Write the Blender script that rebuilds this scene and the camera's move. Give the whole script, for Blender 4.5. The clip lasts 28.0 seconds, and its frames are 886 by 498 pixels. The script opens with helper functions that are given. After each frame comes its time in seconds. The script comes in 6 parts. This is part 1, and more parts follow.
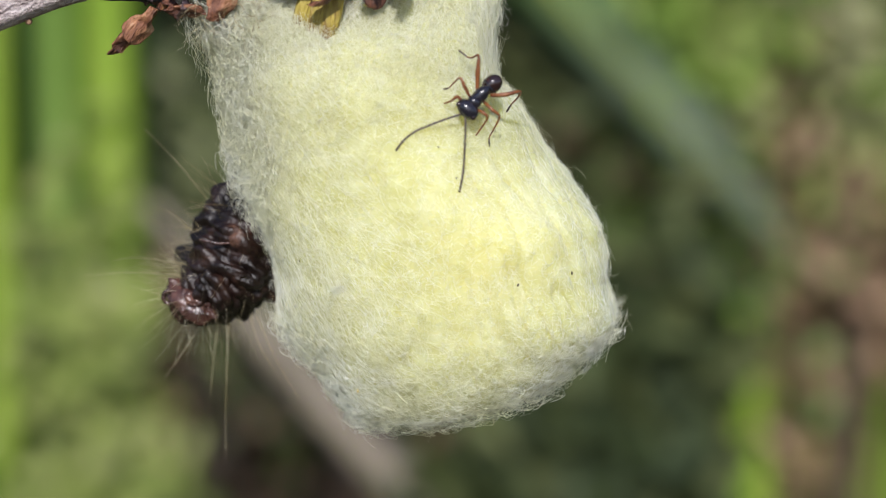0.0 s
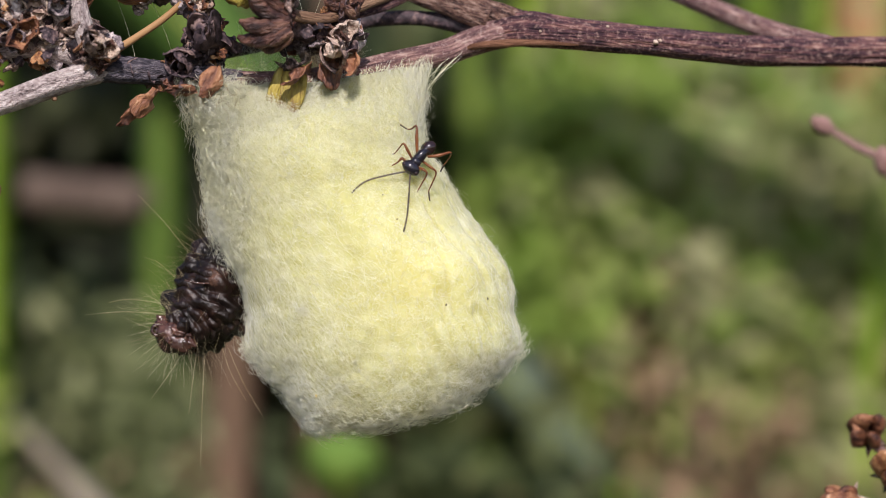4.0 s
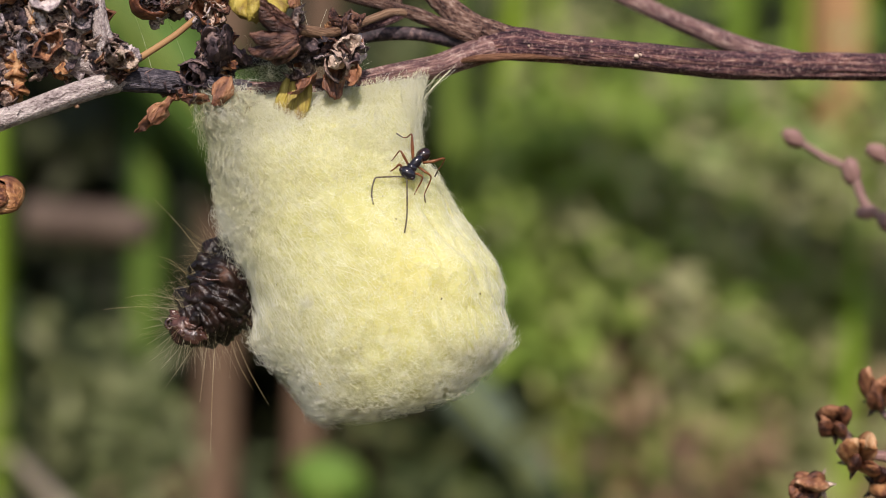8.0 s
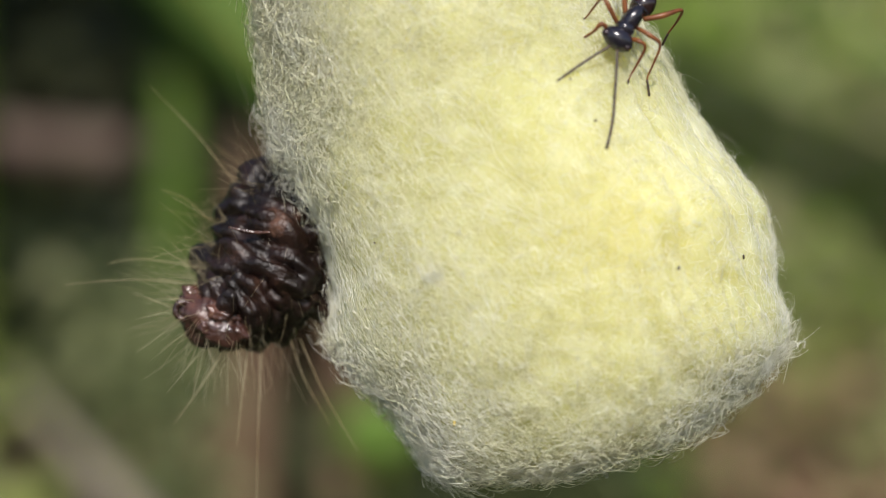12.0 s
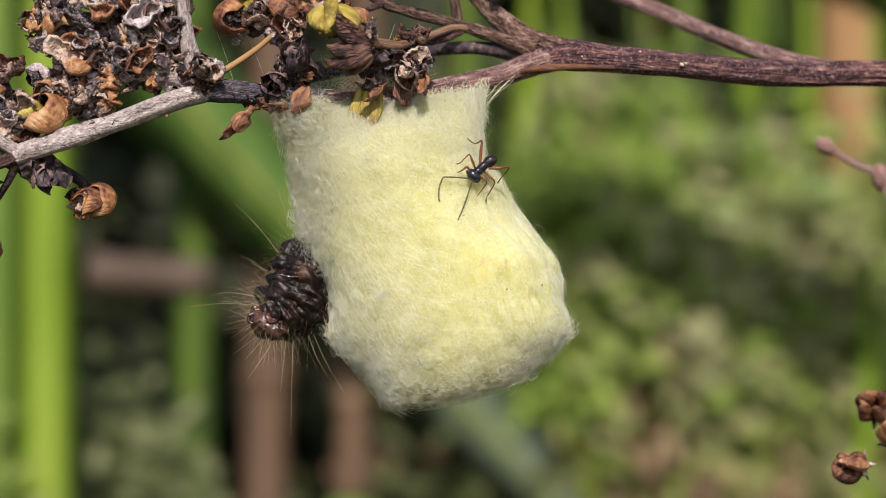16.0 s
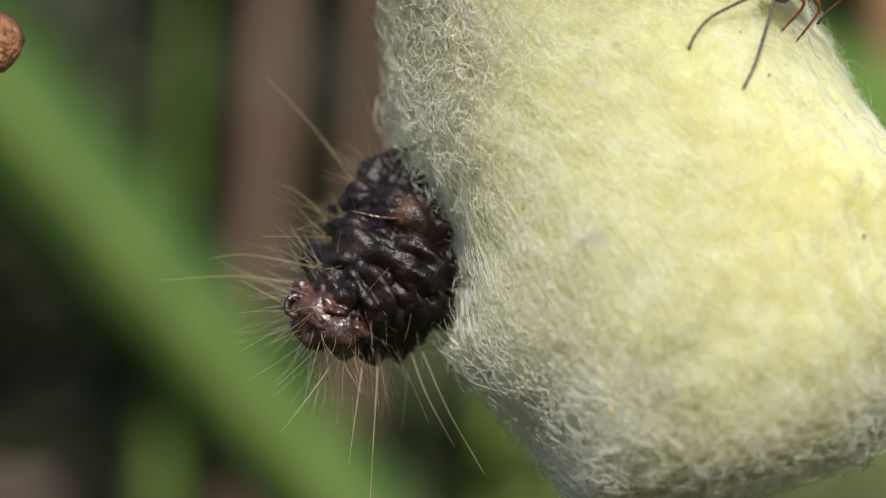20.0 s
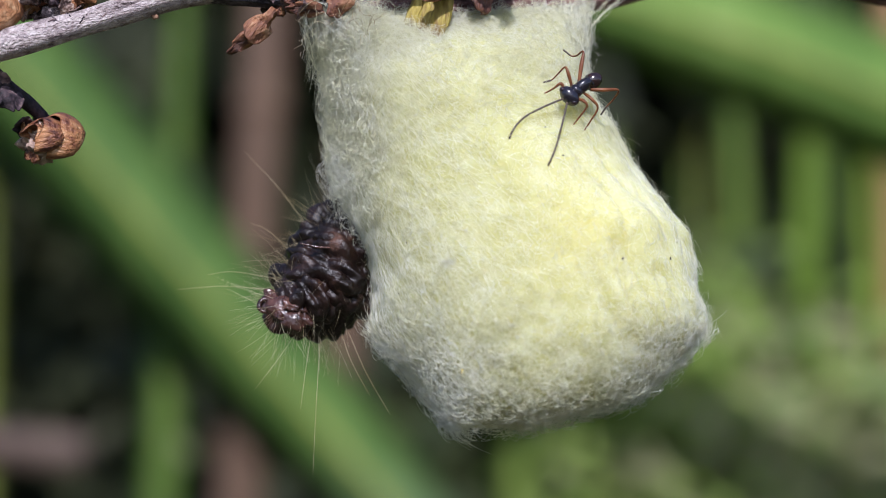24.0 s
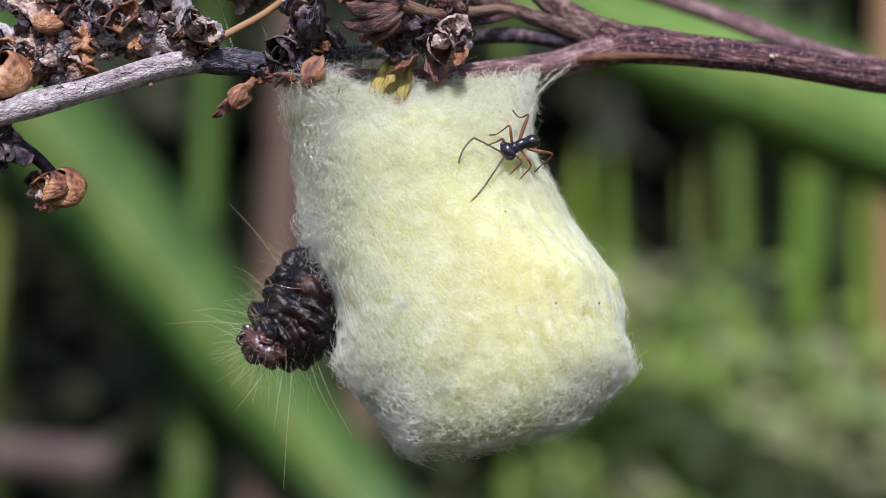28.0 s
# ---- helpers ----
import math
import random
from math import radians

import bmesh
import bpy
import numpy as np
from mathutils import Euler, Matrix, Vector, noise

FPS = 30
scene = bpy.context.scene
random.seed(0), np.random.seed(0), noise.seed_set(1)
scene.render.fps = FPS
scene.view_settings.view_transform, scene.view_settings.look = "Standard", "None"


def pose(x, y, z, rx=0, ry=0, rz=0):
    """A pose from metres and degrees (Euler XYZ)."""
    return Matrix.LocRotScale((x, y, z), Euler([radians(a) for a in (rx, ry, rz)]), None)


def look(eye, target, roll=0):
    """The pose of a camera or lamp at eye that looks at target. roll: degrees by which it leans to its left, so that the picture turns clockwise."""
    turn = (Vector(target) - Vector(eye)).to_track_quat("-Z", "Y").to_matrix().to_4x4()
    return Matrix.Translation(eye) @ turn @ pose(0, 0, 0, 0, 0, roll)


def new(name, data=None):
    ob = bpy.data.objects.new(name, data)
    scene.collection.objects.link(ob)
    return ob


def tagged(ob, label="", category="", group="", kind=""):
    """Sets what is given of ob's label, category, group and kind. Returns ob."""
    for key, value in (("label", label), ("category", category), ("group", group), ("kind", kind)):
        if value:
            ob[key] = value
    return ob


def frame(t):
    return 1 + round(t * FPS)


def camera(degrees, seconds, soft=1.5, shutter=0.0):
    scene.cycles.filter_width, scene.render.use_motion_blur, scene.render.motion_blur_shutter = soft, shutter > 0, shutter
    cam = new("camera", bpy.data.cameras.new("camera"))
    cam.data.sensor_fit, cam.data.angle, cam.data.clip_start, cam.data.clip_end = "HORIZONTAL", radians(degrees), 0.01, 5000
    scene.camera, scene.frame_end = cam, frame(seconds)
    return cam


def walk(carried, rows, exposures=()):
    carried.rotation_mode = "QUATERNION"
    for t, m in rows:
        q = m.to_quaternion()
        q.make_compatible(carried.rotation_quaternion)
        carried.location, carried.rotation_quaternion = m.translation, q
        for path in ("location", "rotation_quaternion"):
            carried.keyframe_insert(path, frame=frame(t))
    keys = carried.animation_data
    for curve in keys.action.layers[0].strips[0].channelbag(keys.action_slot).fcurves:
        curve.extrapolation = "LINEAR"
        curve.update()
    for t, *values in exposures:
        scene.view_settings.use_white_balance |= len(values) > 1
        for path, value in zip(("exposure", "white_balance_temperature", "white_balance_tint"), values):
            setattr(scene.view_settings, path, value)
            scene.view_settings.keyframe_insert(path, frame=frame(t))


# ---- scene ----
cam = camera(28.0, 28.0, soft=0.6)
PATH = [
    (0, (0.00421, -0.09147, 0.31360), (-0.00496, 0.00659, 0.29625), -0.19),
    (0.5, (0.00276, -0.09603, 0.31331), (-0.00514, 0.00206, 0.29555), -0.40),
    (1, (0.00296, -0.10060, 0.31409), (-0.00306, -0.00214, 0.29766), -0.26),
    (1.5, (0.00225, -0.10463, 0.31373), (-0.00362, -0.00572, 0.30018), -0.27),
    (2, (0.00243, -0.10830, 0.31187), (-0.00113, -0.00903, 0.30028), -0.37),
    (2.5, (0.00554, -0.11113, 0.30975), (0.00165, -0.01167, 0.30008), -0.48),
    (3, (0.00738, -0.11238, 0.30720), (0.00257, -0.01270, 0.30087), -0.69),
    (3.5, (0.00385, -0.11311, 0.30313), (0.00120, -0.01321, 0.29945), -0.51),
    (5.5, (-0.00131, -0.12349, 0.30164), (-0.00115, -0.02349, 0.30148), 0.21),
    (6, (0.00024, -0.12365, 0.30076), (0.00055, -0.02365, 0.30064), 0.20),
    (6.5, (-0.00023, -0.12318, 0.29846), (-0.00009, -0.02318, 0.29786), 0.11),
    (7, (-0.00031, -0.12309, 0.29893), (-0.00010, -0.02310, 0.29838), 0.06),
    (7.5, (-0.00013, -0.12292, 0.29887), (-0.00017, -0.02292, 0.29832), 0.06),
    (8, (-0.00000, -0.12358, 0.30000), (0.00000, -0.02358, 0.30000), -0.00),
    (8.5, (0.00075, -0.12437, 0.30207), (0.00097, -0.02437, 0.30295), 0.06),
    (9, (0.00205, -0.12467, 0.30218), (0.00241, -0.02468, 0.30341), 0.08),
    (9.5, (0.00131, -0.12540, 0.30259), (0.00155, -0.02541, 0.30403), 0.01),
    (10, (0.00127, -0.12578, 0.30185), (0.00100, -0.02579, 0.30263), 0.11),
    (10.5, (0.00259, -0.12624, 0.30167), (0.00067, -0.02626, 0.30157), 0.24),
    (11, (0.00423, -0.10622, 0.30179), (-0.00179, -0.00641, 0.30065), 0.07),
    (11.5, (-0.00383, -0.09294, 0.30099), (-0.00767, 0.00694, 0.29778), 0.04),
    (12, (-0.00730, -0.06989, 0.30014), (-0.00930, 0.03000, 0.29587), -0.20),
    (12.5, (-0.00825, -0.05856, 0.29929), (-0.01352, 0.04118, 0.29446), -0.22),
    (14.5, (-0.00662, -0.09413, 0.29941), (-0.00775, 0.00584, 0.29706), -0.49),
    (15, (-0.00466, -0.10857, 0.29891), (-0.00647, -0.00859, 0.29830), -0.71),
    (15.5, (-0.00316, -0.11910, 0.29766), (-0.00481, -0.01913, 0.29926), -0.62),
    (16, (-0.00402, -0.13247, 0.29503), (-0.00449, -0.03253, 0.29866), -0.79),
    (16.5, (-0.00612, -0.14188, 0.28925), (-0.00530, -0.04200, 0.29397), -0.82),
    (17, (-0.00571, -0.14339, 0.28457), (-0.00535, -0.04364, 0.29152), -0.48),
    (17.5, (-0.00545, -0.14275, 0.28042), (-0.00534, -0.04318, 0.28964), -0.01),
    (18, (-0.00699, -0.11966, 0.27980), (-0.00661, -0.02054, 0.29303), -0.01),
    (18.5, (-0.00876, -0.10040, 0.28023), (-0.00926, -0.00153, 0.29524), 0.24),
    (19, (-0.01069, -0.08613, 0.28246), (-0.01220, 0.01263, 0.29810), 0.92),
    (19.5, (-0.01187, -0.07041, 0.28444), (-0.01313, 0.02832, 0.30022), 0.93),
    (20, (-0.01340, -0.06207, 0.28518), (-0.01388, 0.03611, 0.30417), 1.05),
    (20.5, (-0.01339, -0.05623, 0.28717), (-0.01481, 0.04239, 0.30362), 0.99),
    (22.5, (-0.01393, -0.05233, 0.28694), (-0.01330, 0.04632, 0.30335), 0.31),
    (23, (-0.00923, -0.06276, 0.28637), (-0.01437, 0.03575, 0.30283), 1.13),
    (23.5, (-0.00749, -0.08203, 0.28515), (-0.01049, 0.01661, 0.30129), 0.73),
    (24, (-0.00710, -0.09479, 0.28239), (-0.00943, 0.00383, 0.29877), 0.43),
    (24.5, (-0.00471, -0.10067, 0.28360), (-0.00780, -0.00196, 0.29935), 0.35),
    (25, (-0.00407, -0.10254, 0.28437), (-0.00721, -0.00402, 0.30125), 0.26),
    (25.5, (-0.00477, -0.10809, 0.28355), (-0.00860, -0.00975, 0.30129), 0.61),
    (26, (-0.00440, -0.10784, 0.28313), (-0.00750, -0.00944, 0.30073), 0.77),
    (26.5, (-0.00388, -0.10803, 0.28330), (-0.00695, -0.00958, 0.30060), 0.93),
    (27, (-0.00299, -0.10834, 0.28345), (-0.00619, -0.00993, 0.30091), 0.99),
    (27.5, (-0.00312, -0.10823, 0.28288), (-0.00609, -0.00975, 0.29997), 1.06),
    (28, (-0.00371, -0.10756, 0.28207), (-0.00659, -0.00909, 0.29920), 1.19),
]
walk(cam, [(t, look(eye, target, roll)) for t, eye, target, roll in PATH],
     exposures=[(0.0, 0.0, 6000, 14), (3.0, -0.04, 6150, 20), (6.0, -0.06, 6700, 19), (9.5, -0.09, 6700, 19), (12.0, -0.09, 6400, 14), (15.0, -0.08, 6400, 16), (17.0, 0.02, 6950, 15), (18.5, 0.0, 6850, 11), (20.0, -0.06, 6250, 14),
                (23.0, 0.0, 5620, 20), (28.0, 0.0, 5520, 22)])
cam.data.dof.use_dof = True
cam.data.dof.aperture_fstop = 25.0

# ---- light ----
SUN_WAY = Vector((0.02, -0.76, 0.59)).normalized()
world = bpy.data.worlds.new("sky")
scene.world = world
world.use_nodes = True
wn = world.node_tree.nodes
sky = wn.new("ShaderNodeTexSky")
sky.sky_type, sky.sun_disc = "NISHITA", False
sky.sun_elevation = math.asin(SUN_WAY.z)
sky.sun_rotation = math.atan2(SUN_WAY.x, SUN_WAY.y)
world.node_tree.links.new(sky.outputs[0], wn["Background"].inputs[0])
wn["Background"].inputs[1].default_value = 0.15
sun = new("sun", bpy.data.lights.new("sun", "SUN"))
sun.data.energy, sun.data.angle, sun.data.color = 4.8, radians(0.53), (1.0, 0.95, 0.86)
sun.matrix_world = look(SUN_WAY * 5, (0, 0, 0))

BASE_Z = 0.30
MM = 0.001
rnd = random.Random(7)


def M(x, y, z):
    """A place in millimetres from the middle of the cocoon."""
    return Vector((x * MM, y * MM, BASE_Z + z * MM))


# ---- materials ----
def surface(name, stops, scale, rough=0.6, stretch=(1, 1, 1), use_uv=False, bump=0.4, bump_scale=None, depth=0.0002,
            vary=0.0, translucent=0.0, sss=0.0, sheen=0.0, specular=0.4, coat=0.0, island=False, wide=0.25, spread=(0.36, 0.66), speck=None):
    """A material: a fine and a wide noise choose among colour stops, with fine relief."""
    m = bpy.data.materials.new(name)
    m.use_nodes = True
    n, link = m.node_tree.nodes, m.node_tree.links.new
    bsdf = n["Principled BSDF"]
    coord = n.new("ShaderNodeTexCoord")
    mapping = n.new("ShaderNodeMapping")
    mapping.inputs["Scale"].default_value = stretch
    link(coord.outputs["UV" if use_uv else "Object"], mapping.inputs[0])
    fine = n.new("ShaderNodeTexNoise")
    fine.inputs["Scale"].default_value, fine.inputs["Detail"].default_value = scale, 8
    fine.inputs["Roughness"].default_value = 0.62
    broad = n.new("ShaderNodeTexNoise")
    broad.inputs["Scale"].default_value, broad.inputs["Detail"].default_value = scale * wide, 3
    for k in (fine, broad):
        link(mapping.outputs[0], k.inputs["Vector"])
    mixer = n.new("ShaderNodeMix")
    mixer.inputs[0].default_value = 0.45
    link(fine.outputs[0], mixer.inputs[2])
    link(broad.outputs[0], mixer.inputs[3])
    widen = n.new("ShaderNodeMapRange")
    widen.inputs[1].default_value, widen.inputs[2].default_value = spread
    link(mixer.outputs[0], widen.inputs[0])
    value = widen.outputs[0]
    if vary:
        if island:
            info = n.new("ShaderNodeNewGeometry").outputs["Random Per Island"]
        else:
            info = n.new("ShaderNodeObjectInfo").outputs["Random"]
        shift = n.new("ShaderNodeMath")
        shift.operation = "MULTIPLY_ADD"
        shift.inputs[1].default_value, shift.inputs[2].default_value = vary, -vary / 2
        link(info, shift.inputs[0])
        add = n.new("ShaderNodeMath")
        add.operation = "ADD"
        add.use_clamp = True
        link(value, add.inputs[0])
        link(shift.outputs[0], add.inputs[1])
        value = add.outputs[0]
    ramp = n.new("ShaderNodeValToRGB")
    while len(ramp.color_ramp.elements) < len(stops):
        ramp.color_ramp.elements.new(0.5)
    for e, (p, c) in zip(ramp.color_ramp.elements, stops):
        e.position, e.color = p, (*c, 1)
    link(value, ramp.inputs[0])
    paint = ramp.outputs[0]
    if speck:
        # fine grains of another colour, in true size
        amount, grains, colour = speck
        dots = n.new("ShaderNodeTexNoise")
        dots.inputs["Scale"].default_value, dots.inputs["Detail"].default_value, dots.inputs["Roughness"].default_value = grains, 4, 0.7
        link(coord.outputs["Object"], dots.inputs["Vector"])
        sharp = n.new("ShaderNodeMapRange")
        sharp.inputs[1].default_value, sharp.inputs[2].default_value, sharp.inputs[4].default_value = 0.52, 0.66, amount
        link(dots.outputs[0], sharp.inputs[0])
        blend = n.new("ShaderNodeMix")
        blend.data_type = "RGBA"
        blend.inputs[7].default_value = (*colour, 1)
        link(sharp.outputs[0], blend.inputs[0])
        link(paint, blend.inputs[6])
        paint = blend.outputs[2]
    link(paint, bsdf.inputs["Base Color"])
    bsdf.inputs["Roughness"].default_value = rough
    bsdf.inputs["Specular IOR Level"].default_value = specular
    bsdf.inputs["Coat Weight"].default_value = coat
    bsdf.inputs["Coat Roughness"].default_value = 0.15
    if sheen:
        bsdf.inputs["Sheen Weight"].default_value = sheen
        bsdf.inputs["Sheen Roughness"].default_value = 0.4
    if sss:
        bsdf.inputs["Subsurface Weight"].default_value = sss
        bsdf.inputs["Subsurface Radius"].default_value = (1.0, 0.9, 0.5)
        bsdf.inputs["Subsurface Scale"].default_value = 0.006
    if bump:
        grain = n.new("ShaderNodeTexNoise")
        grain.inputs["Scale"].default_value, grain.inputs["Detail"].default_value = bump_scale or scale * 2, 5
        link(mapping.outputs[0], grain.inputs["Vector"])
        b = n.new("ShaderNodeBump")
        b.inputs["Strength"].default_value, b.inputs["Distance"].default_value = bump, depth
        link(grain.outputs[0], b.inputs["Height"])
        link(b.outputs[0], bsdf.inputs["Normal"])
    if translucent:
        out = n["Material Output"]
        through_leaf = n.new("ShaderNodeBsdfTranslucent")
        link(ramp.outputs[0], through_leaf.inputs[0])
        mix = n.new("ShaderNodeMixShader")
        mix.inputs[0].default_value = translucent
        link(bsdf.outputs[0], mix.inputs[1])
        link(through_leaf.outputs[0], mix.inputs[2])
        link(mix.outputs[0], out.inputs[0])
    return m


SILK = surface("silk_felt", [(0.0, (0.505, 0.49, 0.20)), (0.5, (0.575, 0.565, 0.275)), (1.0, (0.65, 0.645, 0.385))], 900,
               rough=0.85, bump=0.35, bump_scale=4000, depth=0.0003, sss=1.0, sheen=0.3, wide=0.3)
# A warmer yellow stain in the felt where the silk is thickest.
n, link = SILK.node_tree.nodes, SILK.node_tree.links.new
where = n.new("ShaderNodeMapping")
where.inputs["Location"].default_value = (-0.375, 0.186, 0.25)
where.inputs["Scale"].default_value = (125, 60, 125)
stain = n.new("ShaderNodeTexGradient")
stain.gradient_type = "QUADRATIC_SPHERE"
tint = n.new("ShaderNodeMix")
tint.data_type = "RGBA"
tint.inputs[7].default_value = (0.635, 0.60, 0.255, 1)
link(n["Texture Coordinate"].outputs["Object"], where.inputs[0])
link(where.outputs[0], stain.inputs[0])
link(stain.outputs[0], tint.inputs[0])
link(n["Color Ramp"].outputs[0], tint.inputs[6])
link(tint.outputs[2], n["Principled BSDF"].inputs["Base Color"])
FIBRE = surface("silk_fibre", [(0.0, (0.90, 0.89, 0.64)), (1.0, (0.97, 0.97, 0.88))], 400, rough=0.16, bump=0, translucent=0.36, vary=0.8, specular=0.6, island=True)
BARK = surface("purple_brown_bark", [(0.0, (0.018, 0.008, 0.014)), (0.30, (0.050, 0.021, 0.028)), (0.55, (0.114, 0.050, 0.055)), (0.80, (0.235, 0.113, 0.092)), (1.0, (0.45, 0.29, 0.24))],
               20.0, rough=0.74, stretch=(2.0, 0.25, 1), use_uv=True, bump=1.0, bump_scale=26, depth=0.0004, wide=0.35, spread=(0.40, 0.63), specular=0.3, speck=(0.7, 3800, (0.40, 0.26, 0.22)))
BARK_GREY = surface("weathered_grey_bark", [(0.0, (0.13, 0.095, 0.090)), (0.3, (0.38, 0.305, 0.29)), (0.65, (0.57, 0.48, 0.455)), (1.0, (0.80, 0.72, 0.67))],
                    16.0, rough=0.9, stretch=(1.3, 0.9, 1), use_uv=True, bump=1.0, bump_scale=34, depth=0.0004, spread=(0.36, 0.64), specular=0.2, speck=(0.4, 2600, (0.70, 0.62, 0.60)))
BARK_SLATE = surface("dark_slate_bark", [(0.0, (0.022, 0.020, 0.028)), (0.4, (0.070, 0.062, 0.078)), (0.75, (0.17, 0.145, 0.165)), (1.0, (0.36, 0.31, 0.32))],
                     16.0, rough=0.85, stretch=(1.6, 0.6, 1), use_uv=True, bump=1.0, bump_scale=34, depth=0.0004, spread=(0.36, 0.66), specular=0.25, speck=(0.35, 2600, (0.36, 0.32, 0.34)))
RUST = surface("rust_brown_capsule", [(0.0, (0.04, 0.016, 0.014)), (0.3, (0.17, 0.062, 0.034)), (0.65, (0.43, 0.20, 0.082)), (1.0, (0.62, 0.39, 0.21))],
               1500, rough=0.42, bump=0.9, bump_scale=4500, stretch=(0.45, 1.6, 1.6), depth=0.0002, vary=0.7, translucent=0.08)
RED_BROWN = surface("red_brown_capsule", [(0.0, (0.04, 0.015, 0.012)), (0.4, (0.19, 0.075, 0.038)), (0.8, (0.37, 0.175, 0.085)), (1.0, (0.54, 0.33, 0.20))],
                    1500, rough=0.5, bump=0.9, bump_scale=4500, stretch=(0.45, 1.6, 1.6), depth=0.0002, vary=0.5)
YELLOW = surface("yellow_capsule", [(0.0, (0.20, 0.11, 0.03)), (0.35, (0.42, 0.30, 0.05)), (0.7, (0.58, 0.47, 0.10)), (1.0, (0.66, 0.58, 0.25))],
                 1500, rough=0.4, bump=0.9, bump_scale=4500, stretch=(0.45, 1.6, 1.6), depth=0.0002, vary=0.5, translucent=0.15)
OCHRE = surface("olive_capsule", [(0.0, (0.22, 0.14, 0.03)), (0.4, (0.44, 0.34, 0.06)), (0.75, (0.58, 0.47, 0.12)), (1.0, (0.68, 0.60, 0.26))],
                1500, rough=0.4, bump=0.9, bump_scale=4500, stretch=(0.45, 1.6, 1.6), depth=0.0002, vary=0.3, translucent=0.2)
BARK_ROUGH = surface("rough_brown_bark", [(0.0, (0.018, 0.010, 0.011)), (0.3, (0.085, 0.044, 0.036)), (0.6, (0.20, 0.115, 0.085)), (1.0, (0.38, 0.27, 0.22))],
                     20.0, rough=0.85, stretch=(1.8, 0.5, 1), use_uv=True, bump=1.0, bump_scale=26, depth=0.0004, wide=0.35, spread=(0.40, 0.62), specular=0.2, speck=(0.4, 4200, (0.38, 0.28, 0.23)))
WITHERED = surface("withered_bract", [(0.0, (0.026, 0.015, 0.014)), (0.3, (0.16, 0.100, 0.083)), (0.6, (0.38, 0.260, 0.205)), (1.0, (0.62, 0.48, 0.38))],
                   2600, rough=0.75, bump=0.9, bump_scale=3400, depth=0.0003, vary=1.0, speck=(0.5, 4200, (0.52, 0.43, 0.38)))
MAUVE = surface("mauve_grey_husk", [(0.0, (0.022, 0.016, 0.020)), (0.35, (0.155, 0.120, 0.128)), (0.7, (0.37, 0.30, 0.305)), (1.0, (0.60, 0.52, 0.50))],
                2600, rough=0.8, bump=0.9, bump_scale=3400, depth=0.0003, vary=0.9, speck=(0.5, 4200, (0.58, 0.50, 0.48)))
FAN_SKIN = surface("dark_red_brown_pod", [(0.0, (0.018, 0.008, 0.008)), (0.35, (0.075, 0.032, 0.024)), (0.7, (0.19, 0.088, 0.056)), (1.0, (0.38, 0.22, 0.14))],
                    1500, rough=0.45, bump=1.0, bump_scale=4500, stretch=(0.45, 1.6, 1.6), depth=0.0003, vary=0.4)
CHARRED = surface("dark_withered_bract", [(0.0, (0.010, 0.007, 0.010)), (0.5, (0.065, 0.042, 0.048)), (1.0, (0.27, 0.18, 0.16))],
                  2600, rough=0.7, bump=0.8, bump_scale=1700, depth=0.0003, vary=0.6)
CHITIN = surface("black_chitin", [(0.0, (0.006, 0.006, 0.010)), (1.0, (0.020, 0.017, 0.024))], 3000, rough=0.22, bump=0.25, bump_scale=22000, depth=0.00002, specular=0.6)
GASTER = surface("red_black_chitin", [(0.0, (0.010, 0.006, 0.006)), (0.6, (0.022, 0.010, 0.010)), (1.0, (0.05, 0.018, 0.014))], 2500, rough=0.18, bump=0.2, bump_scale=20000, depth=0.00002, specular=0.7)
LEG = surface("amber_leg", [(0.0, (0.12, 0.036, 0.012)), (1.0, (0.28, 0.105, 0.035))], 2500, rough=0.35, bump=0.15, bump_scale=20000, depth=0.00002, translucent=0.12)
ANTENNA = surface("grey_brown_antenna", [(0.0, (0.045, 0.032, 0.024)), (1.0, (0.10, 0.075, 0.055))], 6000, rough=0.5, bump=0.3, bump_scale=30000, depth=0.00002)
LARVA = surface("dark_larval_skin", [(0.0, (0.003, 0.0018, 0.0015)), (0.45, (0.008, 0.004, 0.003)), (0.75, (0.022, 0.010, 0.007)), (1.0, (0.12, 0.060, 0.038))],
                600, rough=0.40, bump=0.6, bump_scale=3000, depth=0.0002, specular=0.4)
LARVA_HEAD = surface("wet_brown_larval_head", [(0.0, (0.012, 0.006, 0.005)), (0.5, (0.050, 0.022, 0.016)), (1.0, (0.16, 0.075, 0.055))],
                     900, rough=0.22, bump=0.6, bump_scale=3000, depth=0.00018, specular=0.7)
HAIR = surface("straw_hair", [(0.0, (0.42, 0.33, 0.16)), (1.0, (0.86, 0.78, 0.55))], 300, rough=0.35, bump=0, vary=0.9, island=True, translucent=0.3)
DARK_HAIR = surface("dark_hair", [(0.0, (0.03, 0.025, 0.015)), (1.0, (0.16, 0.12, 0.06))], 300, rough=0.35, bump=0, vary=0.9, island=True)
POLLEN = surface("yellow_grain", [(0.0, (0.6, 0.40, 0.02)), (1.0, (0.85, 0.62, 0.05))], 3000, rough=0.6, bump=0.3, bump_scale=9000, depth=0.00005)
SPECK = surface("dark_speck", [(0.0, (0.03, 0.025, 0.015)), (1.0, (0.09, 0.07, 0.05))], 9000, rough=0.7, bump=0)
PALE = surface("pale_scar", [(0.0, (0.40, 0.28, 0.20)), (1.0, (0.62, 0.50, 0.40))], 3000, rough=0.8, bump=0.4, bump_scale=9000, depth=0.00005)


